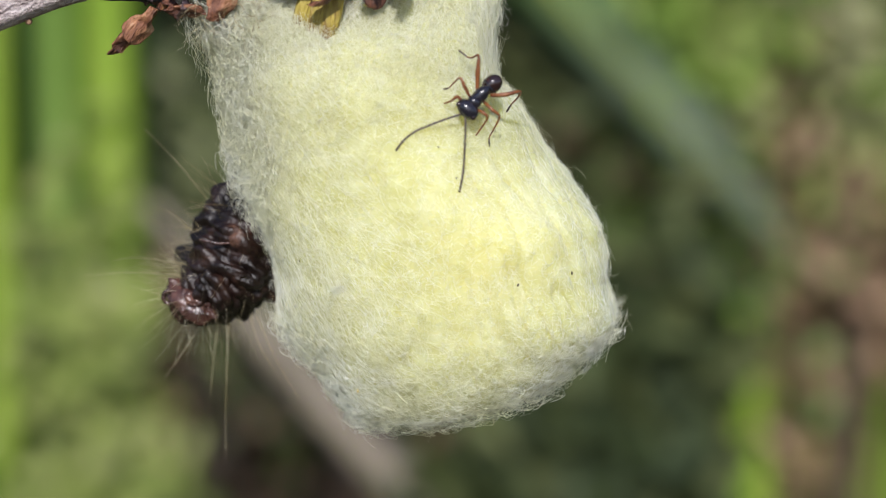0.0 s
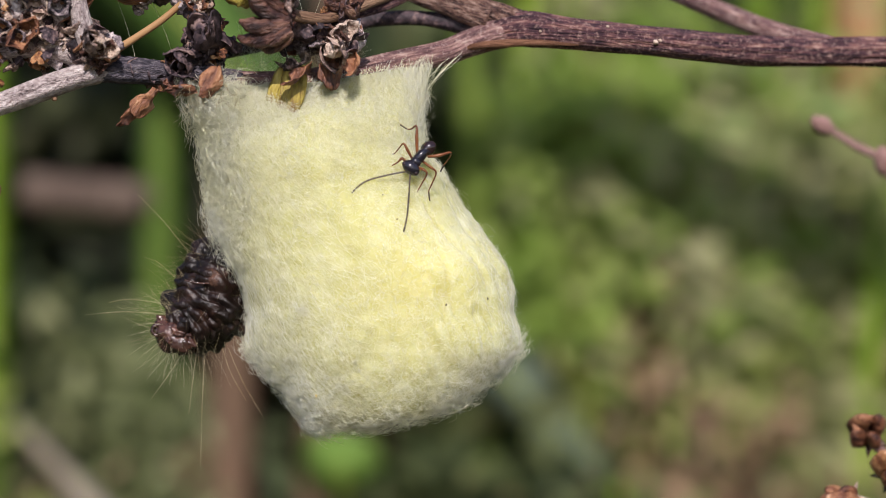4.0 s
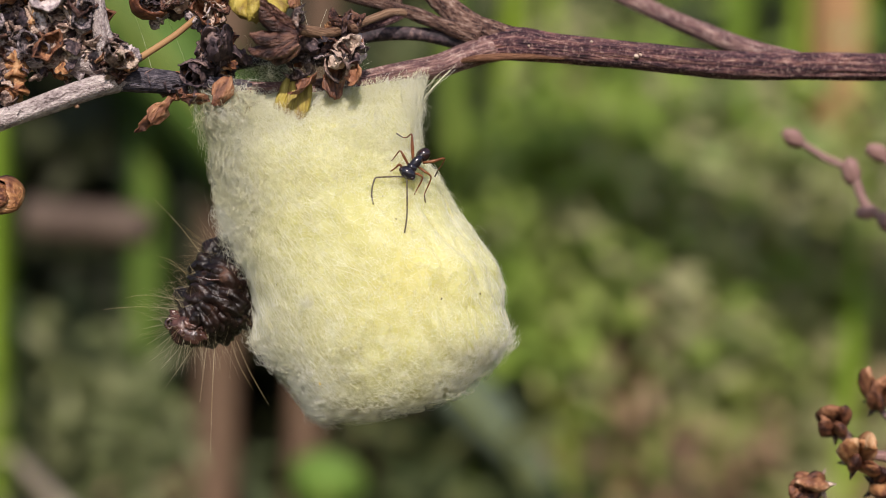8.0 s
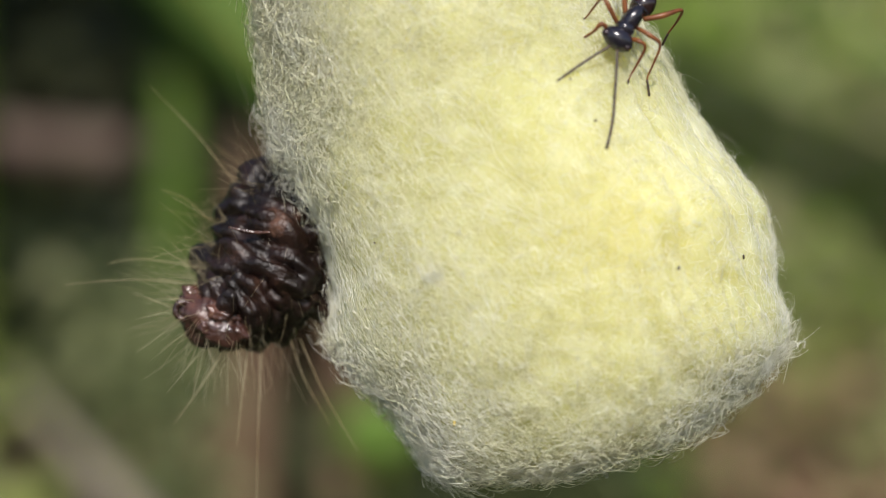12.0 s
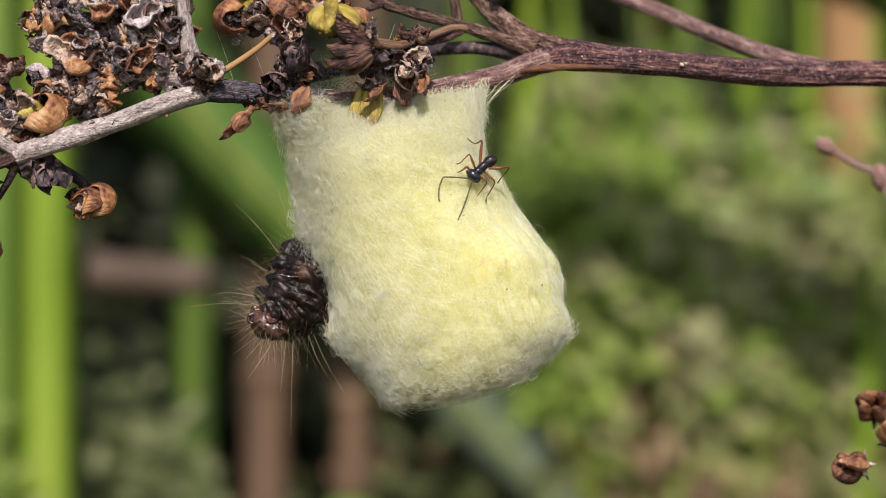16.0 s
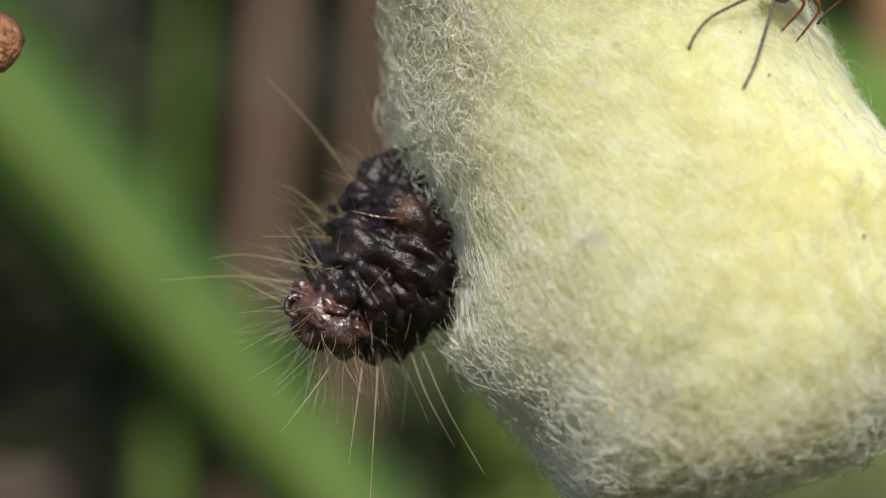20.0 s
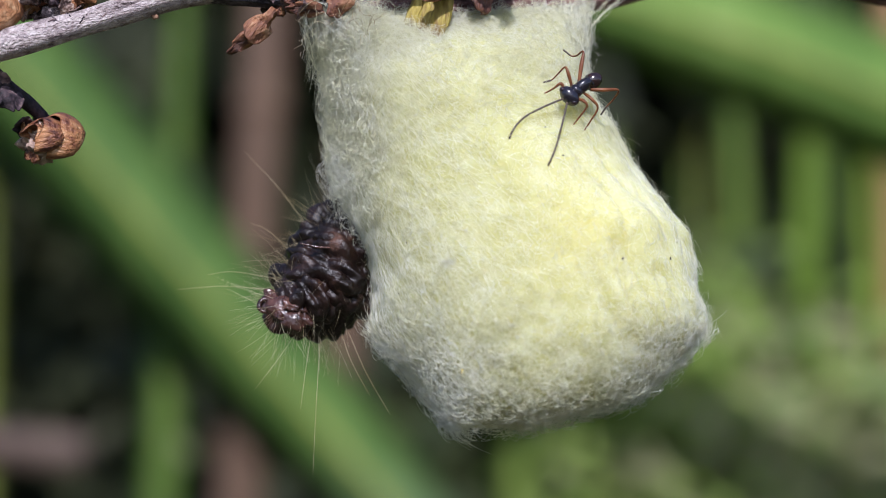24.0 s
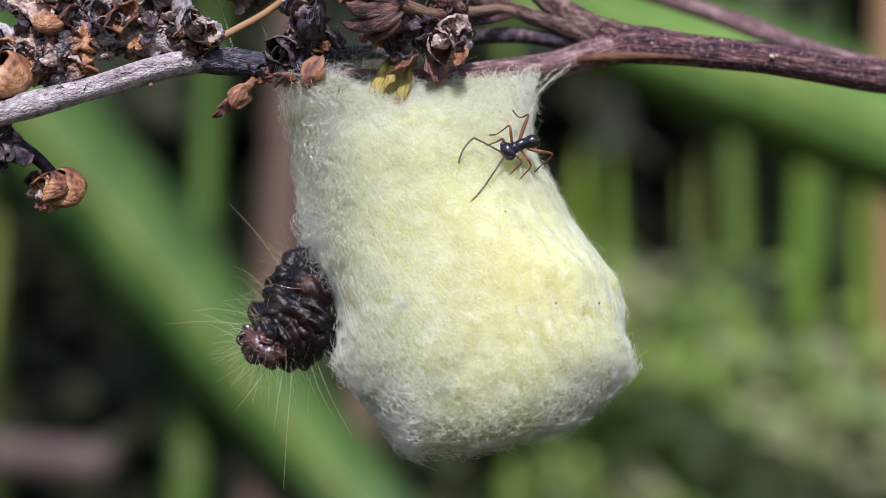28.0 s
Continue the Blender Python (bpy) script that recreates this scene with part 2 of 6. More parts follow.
def leafy(name, a, b, c, translucent=0.15, scale=30, vary=0.5, island=False, rough=0.7):
    return surface(name, [(0.0, a), (0.5, b), (1.0, c)], scale, rough=rough, stretch=(3, 3, 0.4), bump=0.2, bump_scale=160, depth=0.0006,
                   translucent=translucent, vary=vary, island=island)


GRASS = leafy("fresh_green_blade", (0.115, 0.205, 0.010), (0.19, 0.31, 0.016), (0.28, 0.39, 0.04))
GRASS_BRIGHT = leafy("bright_green_blade", (0.15, 0.25, 0.010), (0.23, 0.35, 0.016), (0.32, 0.43, 0.045))
GRASS_DEEP = leafy("deep_green_blade", (0.045, 0.095, 0.012), (0.090, 0.165, 0.016), (0.16, 0.23, 0.03))
GRASS_OLIVE = leafy("olive_blade", (0.12, 0.155, 0.022), (0.20, 0.235, 0.035), (0.30, 0.32, 0.07))
GRASS_PALE = leafy("pale_green_blade", (0.095, 0.185, 0.022), (0.145, 0.25, 0.035), (0.22, 0.31, 0.08), translucent=0.15)
STRAW_PINK = leafy("pinkish_dead_stalk", (0.075, 0.048, 0.034), (0.115, 0.080, 0.057), (0.16, 0.118, 0.086), translucent=0.1)
STALK_BROWN = leafy("brown_dead_stalk", (0.11, 0.066, 0.039), (0.175, 0.107, 0.063), (0.25, 0.160, 0.098), translucent=0.1)
STALK_ORANGE = leafy("orange_dead_stalk", (0.22, 0.11, 0.045), (0.34, 0.18, 0.075), (0.45, 0.27, 0.12), translucent=0.15)
STALK_GREY = leafy("grey_dead_blade", (0.20, 0.16, 0.125), (0.28, 0.23, 0.185), (0.36, 0.31, 0.25), translucent=0.1)
HERB = leafy("mixed_herb_leaves", (0.115, 0.16, 0.022), (0.21, 0.255, 0.05), (0.35, 0.35, 0.15), translucent=0.25, vary=0.6, island=True)
HERB_COOL = leafy("cool_green_leaves", (0.065, 0.13, 0.026), (0.14, 0.22, 0.050), (0.25, 0.31, 0.11), translucent=0.15, vary=0.8, island=True)
HERB_RED = leafy("red_brown_leaves", (0.10, 0.062, 0.033), (0.21, 0.125, 0.070), (0.38, 0.26, 0.155), translucent=0.2, vary=0.9, island=True)
# Darkened green: also puts shade into low growth and gaps between herbs.
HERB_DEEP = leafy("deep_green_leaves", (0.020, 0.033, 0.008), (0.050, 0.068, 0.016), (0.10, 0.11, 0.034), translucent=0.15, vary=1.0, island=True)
HERB_FRESH = leafy("fresh_green_leaves", (0.12, 0.20, 0.020), (0.20, 0.30, 0.040), (0.32, 0.38, 0.11), translucent=0.25, vary=0.8, island=True)
HERB_GREY = leafy("grey_green_leaves", (0.085, 0.105, 0.034), (0.14, 0.162, 0.060), (0.23, 0.24, 0.115), translucent=0.2, vary=0.9, island=True)
HERB_DUSTY = leafy("dusty_grey_leaves", (0.15, 0.17, 0.055), (0.25, 0.265, 0.105), (0.38, 0.37, 0.19), translucent=0.2, vary=0.9, island=True)
# Near-black leaf colour that paints the shade seen between the grass blades.
SHADE = leafy("shade_dark_leaves", (0.012, 0.017, 0.005), (0.026, 0.034, 0.010), (0.055, 0.060, 0.020), translucent=0.15, vary=0.8, island=True, rough=0.7)
SOIL = surface("littered_soil", [(0.0, (0.025, 0.023, 0.010)), (0.5, (0.058, 0.056, 0.022)), (1.0, (0.11, 0.105, 0.045))], 14, rough=0.95, bump=0.7, bump_scale=60, depth=0.01)


# ---- mesh helpers ----
def link_mesh(name, mesh, material, parent=None, label="", smooth=True):
    mesh.materials.append(material)
    if smooth:
        mesh.polygons.foreach_set("use_smooth", [True] * len(mesh.polygons))
    ob = new(name, mesh)
    if parent is not None:
        ob.parent = parent
    if label:
        tagged(ob, label=label)
    return ob


def part(name, bm, material, parent=None, label="", smooth=True):
    mesh = bpy.data.meshes.new(name)
    bm.to_mesh(mesh)
    bm.free()
    return link_mesh(name, mesh, material, parent, label, smooth)


def anchor(name, place):
    ob = new(name)
    ob.location = place
    ob.empty_display_size = 0.002
    return ob


def spline(points, radii, steps):
    """A smooth line through points, with radii that go along."""
    pts = [Vector(p) for p in points]
    out, rad = [], []
    for i in range(len(pts) - 1):
        p0, p1, p2, p3 = pts[max(i - 1, 0)], pts[i], pts[i + 1], pts[min(i + 2, len(pts) - 1)]
        for k in range(steps):
            t = k / steps
            out.append(0.5 * (2 * p1 + (p2 - p0) * t + (2 * p0 - 5 * p1 + 4 * p2 - p3) * t * t + (3 * p1 - p0 - 3 * p2 + p3) * t ** 3))
            rad.append(radii[i] * (1 - t) + radii[i + 1] * t)
    return out + [pts[-1]], rad + [radii[-1]]


def sweep(bm, line, radii, sides=8, rough=0.0, freq=400.0, ridges=0.0, flat=1.0, seed=0.0, uv_length=1000.0):
    """A tube along a line; rough makes it lumpy, ridges furrow it lengthwise, flat squeezes it."""
    uv = bm.loops.layers.uv.verify()
    rings, length, run = [], 0.0, []
    side = None
    for i, p in enumerate(line):
        ahead = (line[min(i + 1, len(line) - 1)] - line[max(i - 1, 0)]).normalized()
        if side is None:
            side = ahead.cross(Vector((0, 0, 1)) if abs(ahead.z) < 0.9 else Vector((0, 1, 0))).normalized()
        side = (side - ahead * side.dot(ahead)).normalized()
        up = side.cross(ahead)
        if i:
            length += (p - line[i - 1]).length
        run.append(length)
        ring = []
        for k in range(sides):
            a = 2 * math.pi * k / sides
            d = side * math.cos(a) + up * math.sin(a) * flat
            r = radii[i]
            if rough:
                r *= 1 + rough * noise.noise((p + d * r) * freq + Vector((seed, 0, 0)))
            if ridges:
                r *= 1 + ridges * noise.noise(Vector((math.cos(a) * 4.2 + seed, math.sin(a) * 4.2, length * 110)))
            ring.append(bm.verts.new(p + d * r))
        rings.append(ring)
    for i in range(len(rings) - 1):
        for k in range(sides):
            f = bm.faces.new((rings[i][k], rings[i][(k + 1) % sides], rings[i + 1][(k + 1) % sides], rings[i + 1][k]))
            for loop, (u, v) in zip(f.loops, ((k, run[i]), (k + 1, run[i]), (k + 1, run[i + 1]), (k, run[i + 1]))):
                loop[uv].uv = (u / sides, v * uv_length / 6)
    bm.faces.new(rings[0][::-1])
    bm.faces.new(rings[-1])
    return rings


def strands(name, paths, radii, material, parent=None, label="", kind=""):
    """Many thin three-sided threads in one mesh; every path has the same number of points."""
    P = np.array(paths)
    n, k, _ = P.shape
    tangent = np.gradient(P, axis=1)
    tangent /= np.linalg.norm(tangent, axis=2, keepdims=True) + 1e-12
    ref = np.where(np.abs(tangent[..., 2:3]) > 0.8, np.array([1.0, 0, 0]), np.array([0, 0, 1.0]))
    a = np.cross(tangent, ref)
    a /= np.linalg.norm(a, axis=2, keepdims=True) + 1e-12
    b = np.cross(tangent, a)
    taper = np.linspace(1.0, 0.35, k)[None, :, None]
    R = np.array(radii)[:, None, None] * taper
    rings = np.stack([P + R * (a * math.cos(q) + b * math.sin(q)) for q in (0, 2.0944, 4.1888)], 2)
    verts = rings.reshape(-1, 3)
    base = (np.arange(n)[:, None, None] * k + np.arange(k - 1)[None, :, None]) * 3
    j = np.arange(3)[None, None, :]
    quads = np.stack([base + j, base + (j + 1) % 3, base + 3 + (j + 1) % 3, base + 3 + j], -1).reshape(-1, 4)
    mesh = bpy.data.meshes.new(name)
    mesh.vertices.add(len(verts))
    mesh.vertices.foreach_set("co", verts.ravel())
    mesh.loops.add(len(quads) * 4)
    mesh.loops.foreach_set("vertex_index", quads.ravel())
    mesh.polygons.add(len(quads))
    mesh.polygons.foreach_set("loop_start", np.arange(len(quads)) * 4)
    mesh.polygons.foreach_set("loop_total", np.full(len(quads), 4))
    mesh.update()
    ob = link_mesh(name, mesh, material, parent, label)
    if kind:
        tagged(ob, kind=kind)
    return ob


# ---- ground and distance ----
def ground_sheet():
    bm = bmesh.new()
    radii = [0.0, 0.3, 0.6, 1.0, 1.6, 2.5, 4, 7, 12, 25, 60, 150, 400]
    rows = []
    for r in radii:
        ring = []
        for k in range(48):
            a = 2 * math.pi * k / 48
            x, y = r * math.cos(a), r * math.sin(a)
            ring.append(bm.verts.new((x, y, -0.005 + 0.02 * noise.noise(Vector((x * 3, y * 3, 0))))))
        rows.append(ring)
    for i in range(1, len(rows) - 1):
        for k in range(48):
            bm.faces.new((rows[i][k], rows[i + 1][k], rows[i + 1][(k + 1) % 48], rows[i][(k + 1) % 48]))
    bm.faces.new(rows[1])
    for v in rows[0]:
        bm.verts.remove(v)
    return tagged(part("ground", bm, SOIL), "meadow soil strewn with dry grass litter", "ground", kind="structure")


ground_sheet()


def leaf_cloud(name, count, box, size, material, label, seed, long=2.2, turned=0.4, settle=1.0, loose=0.06, clumps=0, tuft=0.010):
    """Many small folded leaves, turned to the sun, in a box given in metres, evenly or in clumps: one object that nobody could count."""
    r = np.random.RandomState(seed)
    lo, hi = np.array(box[0]), np.array(box[1])
    c = lo + (hi - lo) * r.rand(count, 3) ** np.array([1.0, 1.0, settle])
    if clumps:
        home = c[:clumps]
        c = home[r.randint(0, clumps, count)] + r.normal(size=(count, 3)) * np.array([tuft, tuft, tuft * 1.8])
    ragged = np.array([[noise.noise(Vector((q[0], q[1], seed)) * 3 / max(hi[0] - lo[0], 0.1)) for q in c]]).T
    c += r.normal(size=(count, 3)) * (hi - lo) * np.array([loose, loose * 0.4, 0.0])
    c[:, 2:] = np.maximum(0.003, c[:, 2:] * (1 + loose * 2 * ragged))
    s = size * (0.5 + r.rand(count, 1))
    up = r.normal(size=(count, 3)) * turned + np.array(SUN_WAY)
    up /= np.linalg.norm(up, axis=1, keepdims=True)
    ahead = np.cross(up, r.normal(size=(count, 3)))
    ahead /= np.linalg.norm(ahead, axis=1, keepdims=True)
    side = np.cross(ahead, up)
    L, Wd = s * long / 2, s / 2
    pts = [c - ahead * L, c - ahead * L * 0.1 + side * Wd + up * Wd * 0.35, c + ahead * L, c - ahead * L * 0.1 - side * Wd + up * Wd * 0.35,
           c - ahead * L * 0.1, c + ahead * L * 0.5 + side * Wd * 0.65 + up * Wd * 0.25, c + ahead * L * 0.5 - side * Wd * 0.65 + up * Wd * 0.25,
           c + ahead * L * 0.5]
    V = np.stack(pts, 1).reshape(-1, 3)
    faces = []
    for q in range(count):
        o = q * 8
        faces += [(o, o + 1, o + 4), (o, o + 4, o + 3), (o + 1, o + 5, o + 7, o + 4), (o + 4, o + 7, o + 6, o + 3), (o + 5, o + 2, o + 7), (o + 7, o + 2, o + 6)]
    mesh = bpy.data.meshes.new(name)
    mesh.from_pydata(V.tolist(), [], faces)
    ob = link_mesh(name, mesh, material, None, "", smooth=False)
    return tagged(ob, label, "undergrowth", kind="stuff")


def grass_cloud(name, count, box, height, width, material, label, seed, lean=0.25):
    """Standing blades over a stretch of ground, one object."""
    r = np.random.RandomState(seed)
    V, faces = [], []
    for q in range(count):
        x = box[0] + (box[1] - box[0]) * r.rand()
        y = box[2] + (box[3] - box[2]) * r.rand()
        h, w, a = height * (0.6 + 0.6 * r.rand()), width * (0.6 + 0.8 * r.rand()), r.rand() * 6.283
        dx, dy = r.normal() * lean * h, r.normal() * lean * h
        cx, cy = math.cos(a) * w / 2, math.sin(a) * w / 2
        o = len(V)
        for k in range(5):
            t = k / 4
            f = (1 - t ** 2.5) * (0.55 + 0.45 * min(1, t * 4)) + 0.02
            px, py, pz = x + dx * t * t, y + dy * t * t, h * (t - 0.12 * t * t)
            V += [(px - cx * f, py - cy * f, pz), (px + cy * 0.25 * f, py - cx * 0.25 * f, pz), (px + cx * f, py + cy * f, pz)]
        for k in range(4):
            b = o + k * 3
            faces += [(b, b + 1, b + 4, b + 3), (b + 1, b + 2, b + 5, b + 4)]
    mesh = bpy.data.meshes.new(name)
    mesh.from_pydata(V, [], faces)
    ob = link_mesh(name, mesh, material, None, "")
    return tagged(ob, label, "grass", kind="stuff")


# Backing coloured as shade, then meadow and a bank of woods out to the horizon.
leaf_cloud("dark_undergrowth", 16000, ((-1.4, 0.88, 0.0), (1.4, 1.6, 0.95)), 0.040, SHADE, "dense undergrowth behind the tall grass, coloured dark as deep shade", 3, turned=1.3, settle=0.8, loose=0.16)
leaf_cloud("far_thicket", 7000, ((-6, 2.8, 0.0), (6, 5.0, 2.2)), 0.13, SHADE, "far thicket at the edge of the meadow, coloured dark as shade", 4, settle=1.2, loose=0.14)
grass_cloud("meadow_grass", 5000, (-5, 5, 1.4, 6.0), 0.55, 0.014, GRASS_DEEP, "tall green meadow grass", 5)
grass_cloud("side_grass", 900, (-2.6, -0.5, 0.2, 1.5), 0.42, 0.009, GRASS_DEEP, "tall green meadow grass", 19)
grass_cloud("side_grass", 900, (0.5, 2.6, 0.2, 1.5), 0.42, 0.009, GRASS_DEEP, "tall green meadow grass", 20)
grass_cloud("meadow_grass_behind", 3500, (-4, 4, -5.0, -0.5), 0.30, 0.012, GRASS_DEEP, "tall green meadow grass", 6)
# Low herbs standing behind the branch, and a mixed growth that fills the gaps behind them.
leaf_cloud("herb_growth", 4200, ((0.055, 0.565, 0.20), (0.290, 0.66, 0.338)), 0.0058, HERB, "mixed olive and tan herb leaves", 8, clumps=70, tuft=0.010)
grass_cloud("fine_grass", 130, (0.04, 0.26, 0.565, 0.64), 0.325, 0.0065, GRASS_OLIVE, "fine olive grass among the herbs", 17, 0.05)
grass_cloud("fine_green_grass", 150, (0.05, 0.28, 0.57, 0.68), 0.34, 0.0095, GRASS, "fine green grass among the herbs", 18, 0.05)
grass_cloud("dry_grass", 40, (0.04, 0.26, 0.57, 0.66), 0.36, 0.0080, STRAW_PINK, "thin dry grass stems among the herbs", 21, 0.05)
leaf_cloud("cool_herb_growth", 2000, ((0.055, 0.575, 0.17), (0.270, 0.67, 0.318)), 0.0058, HERB_COOL, "blue-green herb leaves", 9, clumps=16, tuft=0.016)
leaf_cloud("red_herb_growth", 4200, ((0.050, 0.56, 0.14), (0.270, 0.66, 0.305)), 0.0058, HERB_RED, "red-brown dying herb leaves", 10, clumps=46, tuft=0.011)
leaf_cloud("grey_herb_growth", 4600, ((0.055, 0.56, 0.20), (0.250, 0.66, 0.342)), 0.0058, HERB_DUSTY, "grey-green dusty herb leaves", 22, clumps=66, tuft=0.010)
leaf_cloud("fresh_herb_growth", 900, ((0.040, 0.565, 0.262), (0.220, 0.62, 0.322)), 0.0062, HERB_FRESH, "fresh green herb leaves among the grass", 26, clumps=40, tuft=0.011)
leaf_cloud("bright_herb_growth", 1100, ((0.022, 0.560, 0.270), (0.085, 0.60, 0.345)), 0.0062, HERB_FRESH, "sunlit yellow-green herb leaves among the grass", 27, clumps=24, tuft=0.009)
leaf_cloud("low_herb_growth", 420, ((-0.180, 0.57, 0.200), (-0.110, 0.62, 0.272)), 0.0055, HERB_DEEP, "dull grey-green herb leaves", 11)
leaf_cloud("pale_herb_growth", 420, ((-0.128, 0.43, 0.20), (-0.090, 0.46, 0.275)), 0.0045, HERB_GREY, "pale grey-green herb leaves low in the grass", 23, clumps=14, tuft=0.008)
leaf_cloud("edge_herb_growth", 520, ((-0.160, 0.365, 0.08), (-0.118, 0.385, 0.235)), 0.0055, HERB, "dull green herb leaves low in the grass", 25, clumps=22, tuft=0.009)
leaf_cloud("dry_litter", 700, ((-0.200, 0.57, 0.04), (-0.100, 0.64, 0.210)), 0.0080, HERB_RED, "dry brown leaves low in the grass", 14, clumps=22, tuft=0.012)
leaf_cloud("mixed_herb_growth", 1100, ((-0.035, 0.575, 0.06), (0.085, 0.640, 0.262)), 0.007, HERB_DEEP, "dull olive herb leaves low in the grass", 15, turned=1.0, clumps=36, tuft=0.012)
leaf_cloud("brown_herb_growth", 260, ((-0.035, 0.575, 0.06), (0.085, 0.620, 0.252)), 0.007, HERB_RED, "brown dying herb leaves low in the grass", 16, clumps=18, tuft=0.012)
# Next two: colour kept dark for shade low down and behind the herbs.
leaf_cloud("shaded_herb_growth", 1400, ((-0.045, 0.385, 0.02), (0.030, 0.43, 0.205)), 0.008, HERB_DEEP, "low herb leaves coloured dark green as shade", 24, turned=1.0, clumps=30, tuft=0.012)
leaf_cloud("olive_growth", 7200, ((-0.01, 0.62, 0.0), (0.42, 0.78, 0.38)), 0.018, HERB_DEEP, "dense undergrowth in a dark green that paints shaded gaps", 12)
# Left side: the same shade colour, to darken the gaps there.
leaf_cloud("green_growth", 500, ((-0.50, 0.62, 0.0), (-0.15, 0.80, 0.60)), 0.024, SHADE, "dense undergrowth coloured dark as shade", 13, turned=1.0)


# ---- grass blades behind the branch ----
def blade(name, base, tip, width, material, label, category="grass", bend=0.0, fold=0.25, wavy=0.0):
    """One long leaf: tapered, folded along its middle, with thickness."""
    bm = bmesh.new()
    a, b = Vector(base), Vector(tip)
    side = (b - a).cross(Vector((0, 1, 0))).normalized()
    out = side.cross((b - a).normalized())
    n, rows = 18, []
    for k in range(n + 1):
        t = k / n
        w = width * (1 - t ** 5) * (0.75 + 0.25 * min(1, t * 3)) / 2 + 0.0002
        c = a.lerp(b, t) + out * (bend * math.sin(t * math.pi)) + side * (wavy * math.sin(t * 5 + a.x * 90))
        thick = 0.0004
        rows.append([bm.verts.new(c - side * w + out * w * fold), bm.verts.new(c - out * thick), bm.verts.new(c + side * w + out * w * fold),
                     bm.verts.new(c + out * thick)])
    for k in range(n):
        for j in range(4):
            bm.faces.new((rows[k][j], rows[k][(j + 1) % 4], rows[k + 1][(j + 1) % 4], rows[k + 1][j]))
    bm.faces.new(rows[0][::-1])
    bm.faces.new(rows[-1])
    leaf = tagged(part(name, bm, material), label, category, group="blades behind the branch")
    bm = bmesh.new()
    pts = [a.lerp(b, k / 12) + out * (bend * math.sin(k / 12 * math.pi) - 0.0004) + side * (wavy * math.sin(k / 12 * 5 + a.x * 90)) for k in range(13)]
    sweep(bm, pts, [width * 0.045 * (1 - 0.7 * k / 12) for k in range(13)], 6)
    part("midrib", bm, GRASS_OLIVE, leaf, "raised paler midrib")
    return leaf


def stalk(name, base, tip, width, material, label):
    """A round dead stalk with joints."""
    bm = bmesh.new()
    pts = [Vector(base).lerp(Vector(tip), k / 24) for k in range(25)]
    rad = [width / 2 * (1.0 - 0.15 * k / 24) * (1.0 + 0.03 * math.sin(k)) for k in range(25)]
    sweep(bm, pts, rad, 10, rough=0.06, freq=60)
    culm = tagged(part(name, bm, material), label, "dead stalk", group="blades behind the branch")
    for k in (4, 12, 20) if (pts[-1] - pts[0]).length > 0.1 else (18,):
        bm = bmesh.new()
        ahead = (pts[k + 1] - pts[k]).normalized()
        sweep(bm, [pts[k] + ahead * width * q for q in (-0.25, -0.1, 0.1, 0.25)], [rad[k] * 0.95, rad[k] * 1.16, rad[k] * 1.16, rad[k] * 0.95], 10)
        part("node", bm, material, culm)
    return culm


def standing(make, name, x, y, width, material, label, lean=0.0, top=130.0, **more):
    """A blade or stalk that crosses the height of the cocoon at x, y (mm) and stands on the ground."""
    foot, head = -BASE_Z / MM + 2, top
    return make(name, M(x + lean * foot, y, foot), M(x + lean * head, y, head), width * MM, material, label, **more)


SWAYING, STALKS = [], []
G, D, O = "fresh green grass blade among tall grass", "dark green grass blade among tall grass", "olive grass blade among tall grass"
SWAYING.append(standing(blade, "grass_blade", -135.5, 395, 20, GRASS, G, 0.01, 260))
standing(blade, "grass_blade", -200, 580, 17, GRASS_OLIVE, O, -0.03, 250)
SWAYING.append(standing(blade, "grass_blade", -151, 398, 17, GRASS_PALE, G, 0.01, 230))
SWAYING.append(standing(blade, "grass_blade", -172, 405, 13, GRASS, G, 0.02, 260))
SWAYING.append(standing(blade, "grass_blade", -194, 420, 15, GRASS_DEEP, D, -0.02, 240))
SWAYING.append(standing(blade, "grass_blade", -218, 410, 20, GRASS, G, 0.03, 250))
STALKS.append(standing(stalk, "dead_stalk", -88, 580, 20, STALK_BROWN, "thick brown dead reed stalk", 0.03, 240))
STALKS.append(standing(stalk, "dead_stalk", -52, 585, 16, STALK_BROWN, "thick brown dead reed stalk", 0.04, 220))
STALKS.append(standing(blade, "grass_blade", -118, 580, 20, GRASS_DEEP, D, 0.01, 250))
standing(blade, "grass_blade", 25, 600, 24, GRASS_BRIGHT, "bright green grass blade among tall grass", 0.04, 150)
standing(blade, "grass_blade", 48, 606, 18, GRASS, G, -0.03, 150)
standing(blade, "grass_blade", 50, 575, 17, GRASS_OLIVE, O, 0.03, 80)
standing(blade, "grass_blade", 6, 580, 15, GRASS_DEEP, D, -0.03, 250)
standing(blade, "grass_blade", 120, 616, 24, GRASS, G, 0.03, 190)
standing(blade, "grass_blade", 146, 606, 11, GRASS, G, 0.0, 200)
standing(blade, "grass_blade", 150, 700, 16, GRASS_DEEP, D, 0.01, 250)
standing(blade, "grass_blade", 112, 690, 20, GRASS_DEEP, O, -0.04, 250)
standing(blade, "grass_blade", 84, 690, 20, GRASS_DEEP, D, 0.03, 110)
standing(stalk, "dead_stalk", 162, 612, 26, STALK_ORANGE, "orange-brown dead reed stalk", 0.01, 250)
standing(blade, "grass_blade", 190, 690, 20, GRASS, G, 0.02, 250)
standing(blade, "grass_blade", 215, 690, 22, GRASS_DEEP, D, 0.0, 250)
